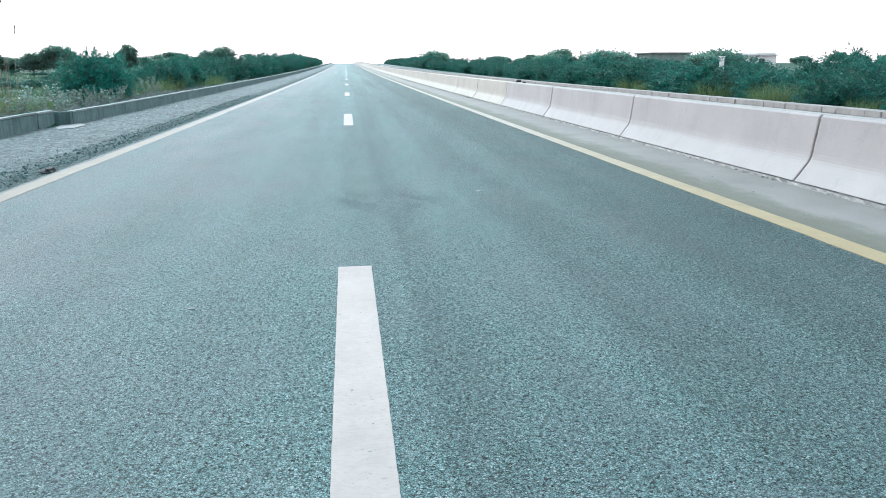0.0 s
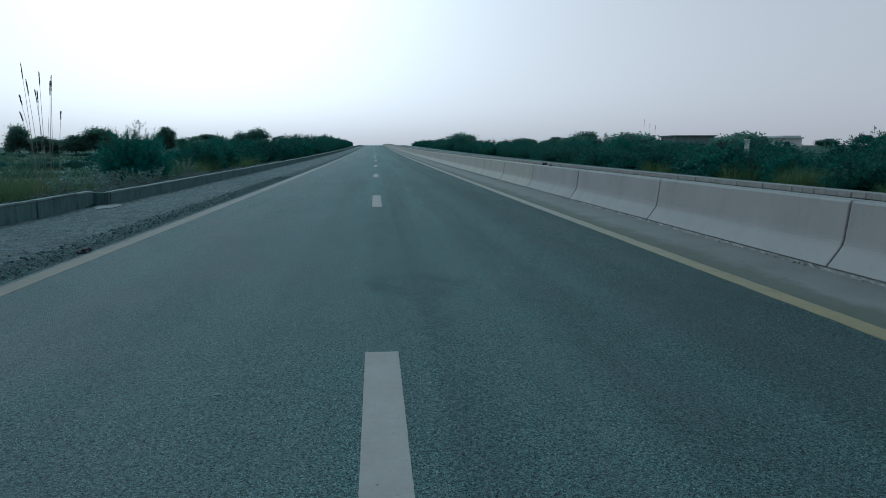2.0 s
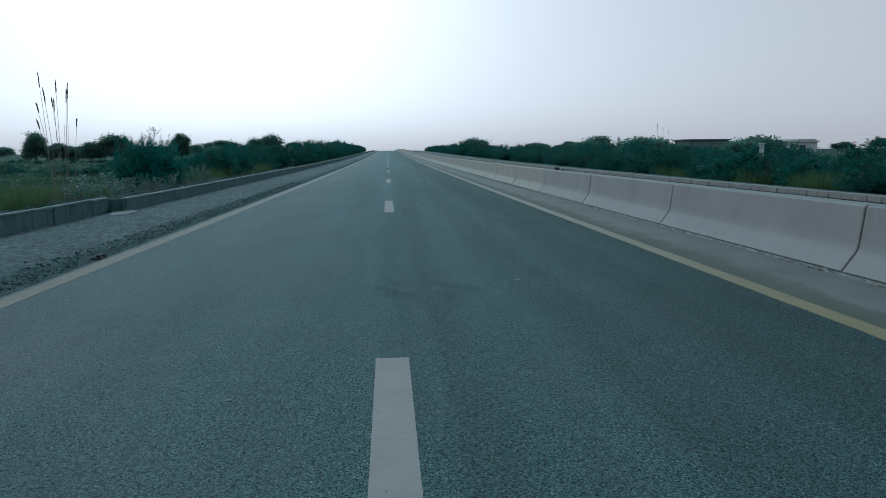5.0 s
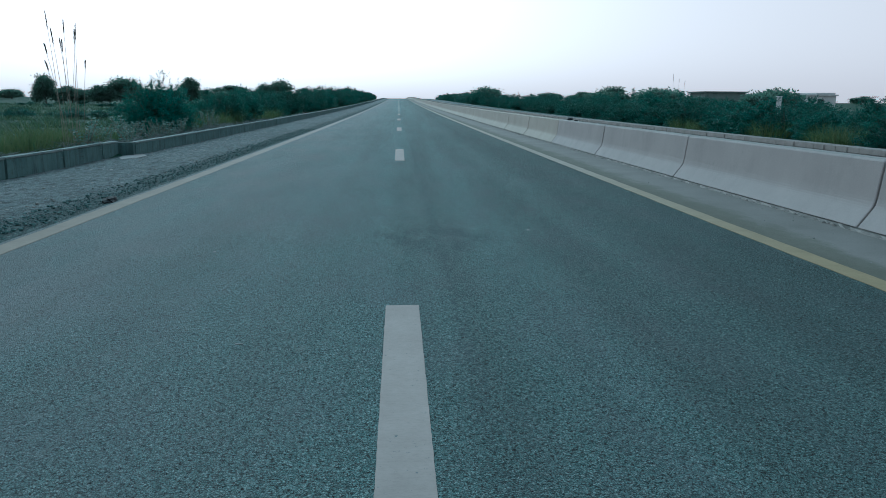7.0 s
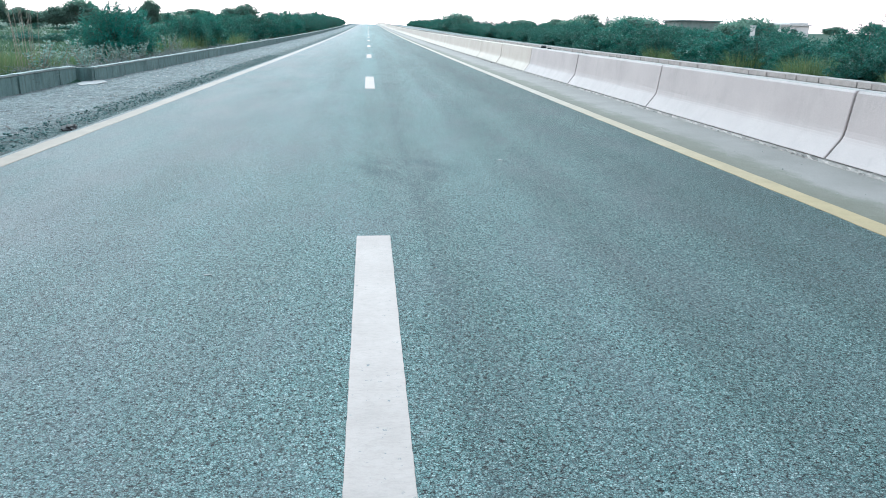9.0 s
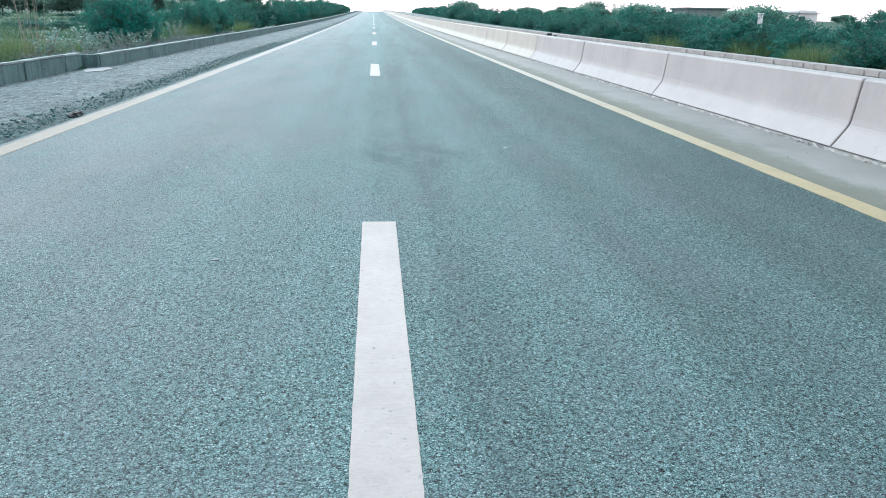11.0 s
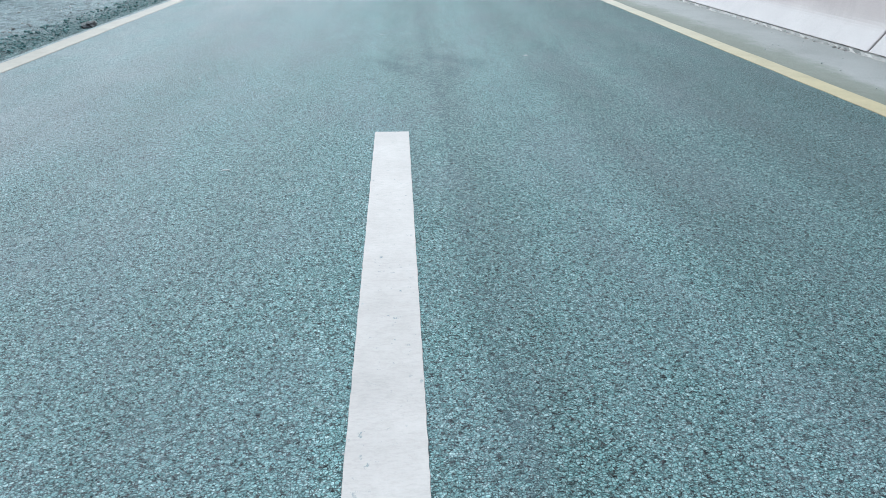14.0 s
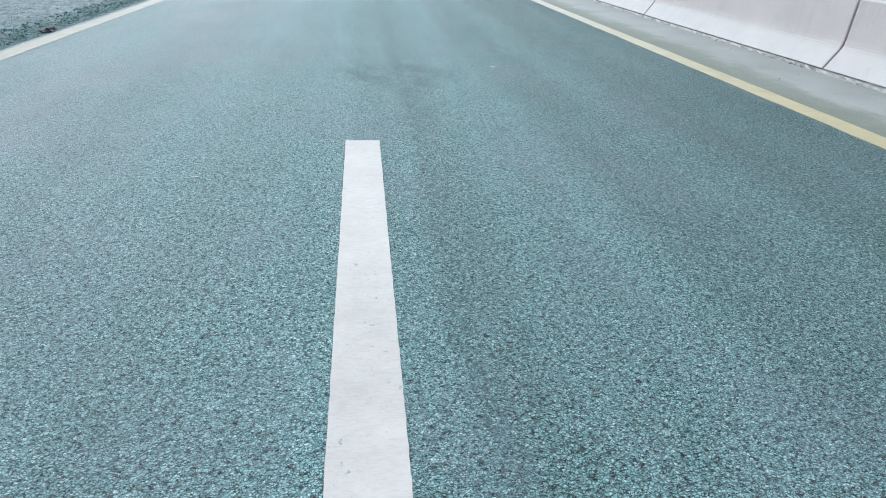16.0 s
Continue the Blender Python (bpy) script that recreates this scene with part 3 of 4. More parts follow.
# ---- road markings ----
def marking(name, x0, width, y0, y1, material, label, step=0.25, ragged=0.004, lift=0.004, seed=1):
    rng = random.Random(seed)
    n = max(2, int((y1 - y0) / step))
    stations = [y0 + (y1 - y0) * k / n for k in range(n + 1)]
    verts, faces = [], []
    for y in stations:
        a, b, z = x0 - width / 2 + rng.uniform(-ragged, ragged), x0 + width / 2 + rng.uniform(-ragged, ragged), rise(y)
        verts += [(a, y, z - 0.004), (a + 0.002, y, z + lift), (b - 0.002, y, z + lift), (b, y, z - 0.004)]
    for k in range(n):
        for i in range(3):
            faces.append((4 * k + i, 4 * k + i + 1, 4 * k + 5 + i, 4 * k + 4 + i))
    faces += [(0, 3, 2, 1), (4 * n, 4 * n + 1, 4 * n + 2, 4 * n + 3)]
    bm = bmesh.new()
    bm.from_mesh(mesh_of(name, verts, faces, material))
    return tagged(new(name, from_bmesh(name, bm, material)), label, "road marking")


for k in range(-2, 30):
    far_end = 5.2 + 15.0 * k
    ob = marking("lane_dash", -0.163 , 0.212, far_end - 3.75, far_end, WHITE, "white painted lane dash on grey asphalt", 0.03 if k < 2 else 1.0, 0.0013, seed=k + 9)
    tagged(ob, group="lane dashes")
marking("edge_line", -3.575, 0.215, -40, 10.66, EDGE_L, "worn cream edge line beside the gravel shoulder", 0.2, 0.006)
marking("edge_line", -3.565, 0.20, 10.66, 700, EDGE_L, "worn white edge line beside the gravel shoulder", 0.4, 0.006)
marking("edge_line", 3.275, 0.20, -40, 700, EDGE_R, "yellow edge line beside the barrier strip, toned paler far off for glare", 0.3, 0.006)


# ---- barrier ----
JOINT, PITCH = 7.79, 5.05


def barrier_mesh(name, material, seed):
    """A precast barrier unit, its foot edge on x = 0, from y = 0 to PITCH, with chipped bevelled ends."""
    rng = random.Random(seed)
    prof = [(0.035, -0.02), (0.035, 0.03), (0.0, 0.038), (0.006, 0.050), (0.126, 0.212), (0.142, 0.236), (0.154, 0.262), (0.163, 0.292), (0.170, 0.325), (0.175, 0.36), (0.216, 0.70), (0.232, 0.722), (0.255, 0.727), (0.40, 0.727), (0.425, 0.718), (0.44, 0.69), (0.485, 0.29), (0.51, 0.245), (0.655, 0.045), (0.66, -0.02)]
    gap = 0.015
    ys = [gap, gap + 0.012] + [0.4 + 0.425 * k for k in range(11)] + [PITCH - gap - 0.012, PITCH - gap]
    n, verts, faces = len(prof), [], []
    for k, y in enumerate(ys):
        end = k in (0, len(ys) - 1)
        for i, (x, z) in enumerate(prof):
            inset = 0.006 if end else 0.0
            wob = 0.0025 * noise.noise(Vector((i * 3.1, y * 1.3, seed)))
            verts.append((x + (inset if x < 0.33 else -inset) + wob, y, z - (inset if z > 0.6 else 0) + wob))
    for k in range(len(ys) - 1):
        for i in range(n):
            j = (i + 1) % n
            faces.append((k * n + i, k * n + j, (k + 1) * n + j, (k + 1) * n + i))
    faces += [tuple(range(n))[::-1], tuple((len(ys) - 1) * n + i for i in range(n))]
    bm = bmesh.new()
    bm.from_mesh(mesh_of(name, verts, faces, material))
    return from_bmesh(name, bm, material)


units = [barrier_mesh("barrier_unit", BARRIER, s) for s in range(3)]
old_units = [barrier_mesh("old_barrier_unit", BARRIER_OLD, s + 5) for s in range(3)]
slips = random.Random(11)
# added dark slab, recessed in each joint, standing for the gap's shade
fb = bmesh.new()
fv = [fb.verts.new((x, y, z)) for y in (-0.0145, 0.0145) for x, z in ((0.05, 0.0), (0.05, 0.05), (0.172, 0.232), (0.206, 0.35), (0.255, 0.69), (0.42, 0.69), (0.63, 0.05), (0.63, 0.0))]
fb.faces.new(fv[:8])
fb.faces.new(fv[8:][::-1])
for i in range(8):
    fb.faces.new((fv[i], fv[(i + 1) % 8], fv[8 + (i + 1) % 8], fv[8 + i]))
shade_slab = from_bmesh("joint_filler", fb, TAR)
for k in range(-8, 110):
    y = JOINT + PITCH * k
    old = k >= 3
    ob = new("concrete_barrier", (old_units if old else units)[k % 3])
    ob.matrix_basis = pose(4.47 + slips.uniform(-0.006, 0.006), y, (rise(y) + rise(y + PITCH)) / 2, math.degrees(math.atan2(rise(y + PITCH) - rise(y), PITCH)), 0, slips.uniform(-0.06, 0.06))
    part("joint_filler", shade_slab, ob)
    tagged(ob, "tan weathered precast concrete road barrier unit" if old else "pale grey precast concrete road barrier unit", "barrier", "barrier units")


def mortar_toe():
    """Broken mortar that was packed under the barrier's foot."""
    rng = random.Random(21)
    store = ([], [])
    y = 0.0
    while y < 70:
        step = rng.uniform(0.02, 0.06) * (1 if y < 25 else 3)
        v, f = pebble(rng, rng.uniform(0.02, 0.06) * (1 if y < 25 else 1.5))
        x = 4.455 + rng.uniform(-0.03, 0.025)
        add_to(store, ([p + Vector((x, y, rise(y) - 0.008)) for p in v], f))
        y += step
    ob = new("mortar_bedding", mesh_of("mortar_bedding", *store, MORTAR))
    return tagged(ob, "crumbled grey mortar along the barrier foot", "mortar", kind="stuff")


mortar_toe()
bed = ribbon("mortar_strip", [(4.415, -0.05), (4.43, 0.006), (4.462, 0.026), (4.52, 0.042), (4.54, -0.05)], MORTAR, [0.1 * k for k in range(300)] + [30 + 2.0 * k for k in range(60)], 0.012, 8)
tagged(bed, "rough mortar strip bedding the barrier units", "mortar", kind="structure")


# ---- second median wall with coping blocks ----
median = ribbon("wall_median", [(5.66, -0.2), (5.66, 0.645), (5.86, 0.645), (5.86, -0.2)], WALL_DARK)
tagged(median, "dark concrete wall behind the barrier", "wall", kind="structure")
fill = ribbon("median_soil", [(5.08, -0.1), (5.08, 0.22), (5.66, 0.25), (5.66, -0.1)], SOIL)
tagged(fill, "dry soil filling the narrow median", "soil", kind="structure")
cb = box_bm(-0.12, 0.12, 0.002, 0.258, -0.018, 0.055, 0.006)
coping_mesh = from_bmesh("coping_block", cb, COPING)
for k in range(300):
    y = 5.0 + 0.26 * k
    ob = part("coping_block", coping_mesh, median)
    ob.matrix_basis = pose(5.76 + slips.uniform(-0.008, 0.008), y, rise(y) + 0.665 + slips.uniform(-0.002, 0.003), slips.uniform(-0.2, 0.2), 0, slips.uniform(-0.8, 0.8))
rest = ribbon("coping_run", [(5.64, 0.665), (5.64, 0.727), (5.88, 0.727), (5.88, 0.665)], COPING, [83.2 + 4 * k for k in range(59)] + [321 + 20.0 * k for k in range(20)])
rest.parent = median
tagged(rest, kind="stuff")


# ---- kerb of the shoulder ----
def kerb_unit(length, height=0.30, seed=0):
    rng = random.Random(seed)
    bm = box_bm(-0.15, 0.0, 0.004, length - 0.004, -0.12, height - 0.035, 0.008)
    for v in bm.verts:
        v.co += Vector((rng.uniform(-0.006, 0.006), 0, rng.uniform(-0.006, 0.006)))
    cap = box_bm(-0.162, 0.012, 0.004, length - 0.004, height - 0.035, height, 0.009)
    for v in cap.verts:
        v.co += Vector((rng.uniform(-0.005, 0.005), 0, rng.uniform(-0.005, 0.005)))
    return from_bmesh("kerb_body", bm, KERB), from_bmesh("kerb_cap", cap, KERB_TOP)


KERB_MESHES = [kerb_unit(2.0, 0.29, s) for s in range(4)]


def kerb(x0, y0, x1, y1, meshes, label="weathered concrete kerb unit, face toned for shade, top toned for light"):
    root = new("kerb_unit")
    root.matrix_basis = pose(x0, y0, rise((y0 + y1) / 2), math.degrees(math.atan2(rise(y1) - rise(y0), y1 - y0)), 0, math.degrees(math.atan2(-(x1 - x0), y1 - y0)))
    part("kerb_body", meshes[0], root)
    part("kerb_cap", meshes[1], root, "kerb cap toned pale for its sky-lit top")
    return tagged(root, label, "kerb", "shoulder kerb units")


kr = random.Random(31)
# the set-back stretch before the drain inlet, then the long line
short = kerb_unit(1.95, 0.33, 9)
kerb(-6.52, 8.9, -6.52, 10.85, short)
kerb(-6.52, 10.9, -6.50, 12.85, short)
kerb(-6.50, 12.9, -6.47, 14.85, short)
kerb(-6.47, 14.9, -6.53, 16.85, short)
kerb(-6.53, 16.87, -6.56, 17.83, kerb_unit(0.96, 0.32, 12))
inlet = new("drain_inlet")
part("side_wall", from_bmesh("side_wall", box_bm(-0.9, 0.0, 0.0, 0.14, -0.3, 0.28, 0.01), KERB), inlet)
part("floor_slab", from_bmesh("floor_slab", box_bm(-0.9, -0.02, -1.1, -0.02, -0.3, -0.12, 0.01), WALL_DARK), inlet)
part("back_wall", from_bmesh("back_wall", box_bm(-1.05, -0.92, -1.2, 0.14, -0.3, 0.22, 0.01), WALL_DARK), inlet)
inlet.matrix_basis = pose(-6.24, 17.85, 0)
tagged(inlet, "dark concrete drain inlet in a gap of the kerb", "drain")
y = 18.0
while y < 330:
    x = -6.22 - 0.06 * smoothstep(18, 30, y)
    kerb(x + kr.uniform(-0.012, 0.012), y, x + kr.uniform(-0.012, 0.012), y + 2.0, KERB_MESHES[kr.randrange(4)])
    y += 2.0


def fan_of_sand():
    bm = bmesh.new()
    bmesh.ops.create_circle(bm, cap_ends=True, segments=28, radius=0.5)
    for v in bm.verts:
        w = 1 + 0.3 * noise.noise(v.co * 4)
        v.co = Vector((v.co.x * 0.5 * w, v.co.y * 1.5 * w, 0))
    g = bmesh.ops.extrude_face_region(bm, geom=bm.faces[:])["geom"]
    for v in g:
        if isinstance(v, bmesh.types.BMVert):
            v.co = v.co * 0.6 + Vector((0, 0, 0.005))
    ob = new("sand_patch", from_bmesh("sand_patch", bm, SAND))
    ob.matrix_basis = pose(-6.12, 17.5, 0.005, 0, 0, 8)
    return tagged(ob, "pale patch of washed sand before the drain inlet", "sand")


fan_of_sand()

# ---- loose stones and rubble ----
sr = random.Random(77)


def scatter(name, count, xr, yr, size, material, label, zf, category="gravel"):
    store = ([], [])
    for _ in range(count):
        x, y = sr.uniform(*xr), yr[0] + (yr[1] - yr[0]) * sr.random() ** 1.6
        v, f = pebble(sr, size[0] + (size[1] - size[0]) * sr.random() ** 2.5)
        add_to(store, ([p + Vector((x, y, zf(x, y))) for p in v], f))
    return tagged(new(name, mesh_of(name, *store, material)), label, category, kind="stuff")


scatter("loose_gravel", 4200, (-4.45, -3.78), (6, 34), (0.012, 0.05), DARKSTONE, "loose dark chippings along the edge line", lambda x, y: rise(y) - 0.028)
scatter("loose_gravel", 900, (-6.3, -4.3), (8, 34), (0.015, 0.06), STONE, "scattered pebbles on the dusty shoulder", lambda x, y: rise(y) - 0.02)
scatter("rubble", 1500, (-8.2, -6.65), (12, 60), (0.03, 0.17), STONE, "broken stones and clods heaped behind the kerb", lambda x, y: ground_height(x, y) - 0.01, "rubble")
scatter("loose_gravel", 160, (3.6, 4.4), (4, 24), (0.008, 0.022), STONE, "few small stones on the concrete strip", lambda x, y: -0.002)
scatter("loose_gravel", 220, (-3.4, 3.2), (1.6, 16), (0.004, 0.012), STONE, "few tiny chips lying on the asphalt", lambda x, y: 0.0)


def tar_lump():
    bm = bmesh.new()
    bmesh.ops.create_icosphere(bm, subdivisions=3, radius=0.5)
    for v in bm.verts:
        v.co *= 1 + 0.5 * noise.noise(v.co * 3.5)
        v.co = Vector((v.co.x * 0.17, v.co.y * 0.40, v.co.z * 0.09 + 0.012))
    ob = new("tar_lump", from_bmesh("tar_lump", bm, TAR))
    ob.matrix_basis = pose(-3.86, 10.2, -0.01, 0, 0, 12)
    return tagged(ob, "black lump of asphalt lying beside the edge line", "debris")


tar_lump()


def lone_stone(name, x, y, z, sx, sy, sz, turn, material, label, seed):
    bm = bmesh.new()
    bmesh.ops.create_icosphere(bm, subdivisions=2, radius=0.5)
    for v in bm.verts:
        v.co *= 1 + 0.35 * noise.noise(v.co * 3 + Vector((seed, 0, 0)))
        v.co = Vector((v.co.x * sx, v.co.y * sy, v.co.z * sz + sz * 0.4))
    ob = new(name, from_bmesh(name, bm, material))
    ob.matrix_basis = pose(x, y, z, 0, 0, turn)
    return tagged(ob, label, "stone")


lone_stone("stone_chip", -1.034, 4.49, 0, 0.045, 0.018, 0.008, 10, CHIP, "small pale stone chip lying on the asphalt", 1)
lone_stone("stone_chip", 1.116, 7.90, 0, 0.05, 0.035, 0.009, -15, CHIP, "small pale stone chip lying on the asphalt", 2)
lone_stone("stone_chip", -0.30, 9.3, 0, 0.03, 0.03, 0.008, 40, CHIP, "small pale stone chip lying on the asphalt", 3)
lone_stone("stone_chip", -1.75, 6.9, 0, 0.035, 0.02, 0.008, 70, CHIP, "small pale stone chip lying on the asphalt", 4)
lone_stone("earth_clod", 4.86, 22.2, 0.726, 0.16, 0.30, 0.10, 0, TAR, "dark clod of earth lying on the barrier top", 5)
lone_stone("earth_clod", 4.84, 21.4, 0.726, 0.10, 0.16, 0.05, 20, TAR, "dark clod of earth lying on the barrier top", 6)

# ---- planting: field side ----
hero = shrub("thorn_bush", 4, 2.22, 1.36, 170, 15, 20, 0.075, LEAF_B, 0.03, 0.10, 130, "dense dark green thorn bush behind the kerb", "bush", stem_r=0.02)
hero.matrix_basis = pose(-8.42, 26.6, ground_height(-8.42, 26.6) - 0.02)


def milkweed(seed, height):
    """An upright weed with pairs of broad pale leaves."""
    rng = np.random.default_rng(seed)
    root = new("broadleaf_weed")
    pts, ways, lens = [], [], []
    for s in range(9):
        az, ln = rng.uniform(0, 6.283), height * rng.uniform(0.6, 1.0)
        d = np.array([math.cos(az) * 0.45, math.sin(az) * 0.45, 1.0])
        d /= np.linalg.norm(d)
        base = np.array([rng.normal(0, 0.05), rng.normal(0, 0.05), -0.03])
        part("stem", mesh_of("stem", *tube([Vector(base), Vector(base + d * ln)], [0.012, 0.006], 4), REED), root)
        for k in range(9):
            p = base + d * ln * (0.2 + 0.8 * k / 8)
            w = rng.uniform(0, 6.283)
            for sgn in (0, math.pi):
                pts.append(p)
                ways.append(np.array([math.cos(w + sgn), math.sin(w + sgn), 0.5 + 0.3 * rng.normal()]))
                lens.append(rng.uniform(0.05, 0.10))
    v, f = leaf_fan(pts, ways, lens, [q * 0.55 for q in lens], rng)
    part("foliage", mesh_of("foliage", v, f, LEAF_C), root)
    return tagged(root, "pale broad-leaved weed on rubble behind the kerb", "weed", "broad-leaved weeds")


weeds = [milkweed(s, 0.75) for s in range(3)]
wr = random.Random(6)
spots = [(-7.55, 21.0), (-7.9, 22.0), (-7.4, 22.6), (-8.1, 23.2), (-7.6, 24.0), (-7.3, 25.2), (-8.3, 21.3), (-7.9, 25.8), (-7.2, 20.2), (-7.0, 17.1), (-8.6, 22.4), (-7.5, 27.4), (-7.1, 23.6), (-8.5, 24.6), (-7.7, 19.3), (-9.3, 23.6), (-7.4, 29.0), (-7.6, 31.0)]
for k, (x, y) in enumerate(spots):
    s = wr.uniform(0.75, 1.25)
    m = pose(x, y, ground_height(x, y) - 0.02, 0, 0, wr.uniform(0, 360)) @ Matrix.Scale(s, 4)
    if k < 3:
        weeds[k].matrix_basis = m
    else:
        copy_thing(weeds[k % 3], m).matrix_basis = m


def reed_clump(name, seed, stalks, label):
    """Tall canes with dark feathery heads: stalks is a list of (dx, dy, height, head length, lean x)."""
    rng = np.random.default_rng(seed)
    root = new(name)
    for dx, dy, h, head, lean in stalks:
        path = [Vector((dx + lean * u * u, dy, h * u - 0.05)) for u in (0, 0.3, 0.55, 0.8, 1.0)]
        stalk = part("stalk", mesh_of("stalk", *tube(path, [0.006, 0.0055, 0.005, 0.004, 0.003], 5), REED), root)
        if head:
            n = 150
            f = rng.uniform(0, 1, n)
            pts = np.array([[dx + lean * (1 - (1 - q) * head / h) ** 2, dy, h - 0.05 - head * (1 - q)] for q in f]) + rng.normal(0, 0.004, (n, 3))
            ways = rng.normal(0, 0.06, (n, 3)) + np.array([lean * 0.4 / h, 0, 1.0])
            prof = np.sin(np.clip(f * 0.85 + 0.12, 0, 1) * math.pi)
            v, fc = leaf_fan(pts, ways, 0.04 + 0.05 * prof, 0.004 + 0.006 * prof, rng)
            part("plume", mesh_of("plume", v, fc, PLUME), stalk, "dark brown feathery seed head")
    return tagged(root, label, "reed")


reeds = reed_clump("reed_clump", 8, [(-0.10, 0.0, 3.42, 0.36, -0.15), (-0.04, 0.1, 3.07, 0.34, -0.17), (0.0, 0.3, 2.88, 0.26, -0.13), (0.06, 0.1, 3.24, 0.28, 0.01), (0.10, -0.1, 2.82, 0.24, -0.01), (0.16, 0.2, 3.18, 0.34, 0.12), (0.20, 0.0, 3.04, 0.30, 0.13), (-0.12, 0.2, 2.76, 0.22, -0.30), (-0.16, 0.4, 2.40, 0.20, -0.37), (0.30, 0.1, 2.40, 0.18, 0.17), (-0.06, -0.1, 2.2, 0.0, -0.06), (0.12, 0.15, 2.3, 0.0, 0.05)], "tall dry reeds with dark plumes behind the kerb")
reeds.matrix_basis = pose(-7.45, 17.4, ground_height(-7.45, 17.4) - 0.44)
poles = reed_clump("reed_clump", 9, [(0, 0, 3.75, 0.5, -0.02), (0.42, 0.2, 3.45, 0.3, 0.03), (0.75, 0.1, 3.35, 0.3, 0.05)], "three tall thin reeds rising above the scrub")
poles.matrix_basis = pose(17.6, 48.0, ground_height(17.6, 48.0))

# grass tufts
tufts = []
for s in range(3):
    ob = new("grass_tuft", mesh_of("grass_tuft", *blades(40 + s, 300, 1.2, 0.9, 0.012, 0.6), GRASS))
    tufts.append(tagged(ob, "yellow-green tuft of tall grass on the verge", "grass", "grass tufts"))
placed = 0
gr = random.Random(14)
tuft_spots = [(-8.3, 18.0, 1.15), (-8.9, 19.0, 1.1), (-8.3, 16.8, 0.9), (-9.4, 20.2, 1.1), (-7.9, 19.0, 0.8), (-8.6, 15.9, 1.0), (-10.0, 21.6, 1.0), (-8.9, 17.4, 0.9), (-10.8, 23.6, 1.0),
              (-8.6, 32.5, 1.3), (-9.0, 34.0, 1.4), (-8.2, 35.5, 1.2), (-8.7, 37.0, 1.2), (-8.1, 33.4, 0.9), (-9.6, 31.8, 1.2), (-8.3, 40.0, 1.0), (-8.2, 44.0, 1.0), (-8.5, 49.0, 1.1), (-10.4, 24.5, 1.0), (-11.2, 26.0, 1.1), (-10.8, 29.0, 1.0),
              (16.9, 33.5, 1.35), (17.0, 34.6, 1.1), (16.8, 28.8, 1.2), (16.9, 27.9, 1.45), (17.1, 30.0, 1.0), (16.9, 44.0, 1.2), (17.2, 42.6, 1.0), (17.0, 23.4, 0.9)]
for x, y, s in tuft_spots:
    m = pose(x, y, ground_height(x, y), 0, 0, gr.uniform(0, 360)) @ Matrix.Scale(s, 4)
    if placed < 3:
        tufts[placed].matrix_basis = m
    else:
        o = copy_thing(tufts[placed % 3], m)
        o.matrix_basis = m
    placed += 1


def weedy_cover():
    """Low weeds over the verge and the field."""
    rng = random.Random(91)
    verts, faces = [], []
    for k in range(420):
        y = 13 + 60 * rng.random() ** 1.5
        x = -7.7 - (2 + y * 0.5) * rng.random() ** 1.3
        v, f = blades(500 + k, 16, 0.7, rng.uniform(0.18, 0.5), 0.02, 0.7)
        o = len(verts)
        z = ground_height(x, y)
        verts += [p + np.array([x, y, z]) for p in v]
        faces += [tuple(i + o for i in q) for q in f]
    # ragged bands of growth across the field
    for k in range(2400):
        y = 22 + 13.0 * rng.randrange(10) + rng.gauss(0, 2.2)
        x = -11.5 - (0.72 * y - 6) * rng.random()
        v, f = blades(5000 + k, 14, 1.6, rng.uniform(0.25, 0.6), 0.06, 0.8)
        o = len(verts)
        z = ground_height(x, y)
        verts += [p + np.array([x, y, z]) for p in v]
        faces += [tuple(i + o for i in q) for q in f]
    ob = new("low_weeds", mesh_of("low_weeds", verts, faces, GRASS_G))
    return tagged(ob, "low green weeds over the soil beside the road", "weeds", kind="stuff")


weedy_cover()


def dry_brush():
    """Dead twigs lying on the spoil behind the kerb."""
    rng = random.Random(47)
    store = ([], [])
    for _ in range(1500):
        y = 12.5 + 28 * rng.random() ** 1.3
        x = -6.72 - 1.0 * rng.random()
        z = ground_height(x, y)
        w, ln = rng.uniform(0, 6.283), rng.uniform(0.15, 0.5)
        a = Vector((x, y, z + rng.uniform(0.0, 0.05)))
        b = a + Vector((math.cos(w) * ln, math.sin(w) * ln, rng.uniform(0.0, 0.5) * ln))
        mid = (a + b) / 2 + Vector((0, 0, rng.uniform(0, 0.06)))
        add_to(store, tube([a, mid, b], [0.007, 0.006, 0.003], 3))
    ob = new("dry_brush", mesh_of("dry_brush", *store, TWIG))
    return tagged(ob, "tangle of dead grey twigs behind the kerb", "brush", kind="stuff")


dry_brush()

# shrubs: a few shapes, set out along both sides
SHRUBS = [shrub("mesquite_shrub", 20 + s, 3.0, 2.1, 66, 11, 26, 0.155, LEAF, 0.30, 0.0, 12, "dense dark green mesquite shrub with arching branches", "shrub", "roadside shrubs", 0.035) for s in range(5)]
used = [False] * 5
br = random.Random(23)


def plant(x, y, top, wide=1.0):
    """A shrub whose crown reaches the height top."""
    k = br.randrange(5)
    base = ground_height(x, y) - 0.05
    s = max(0.18, (top - base) / 3.35)
    m = pose(x, y, base, 0, 0, br.uniform(0, 360)) @ Matrix.Diagonal((s * wide, s * wide, s, 1))
    if not used[k]:
        used[k] = True
        SHRUBS[k].matrix_basis = m
    else:
        copy_thing(SHRUBS[k], m).matrix_basis = m


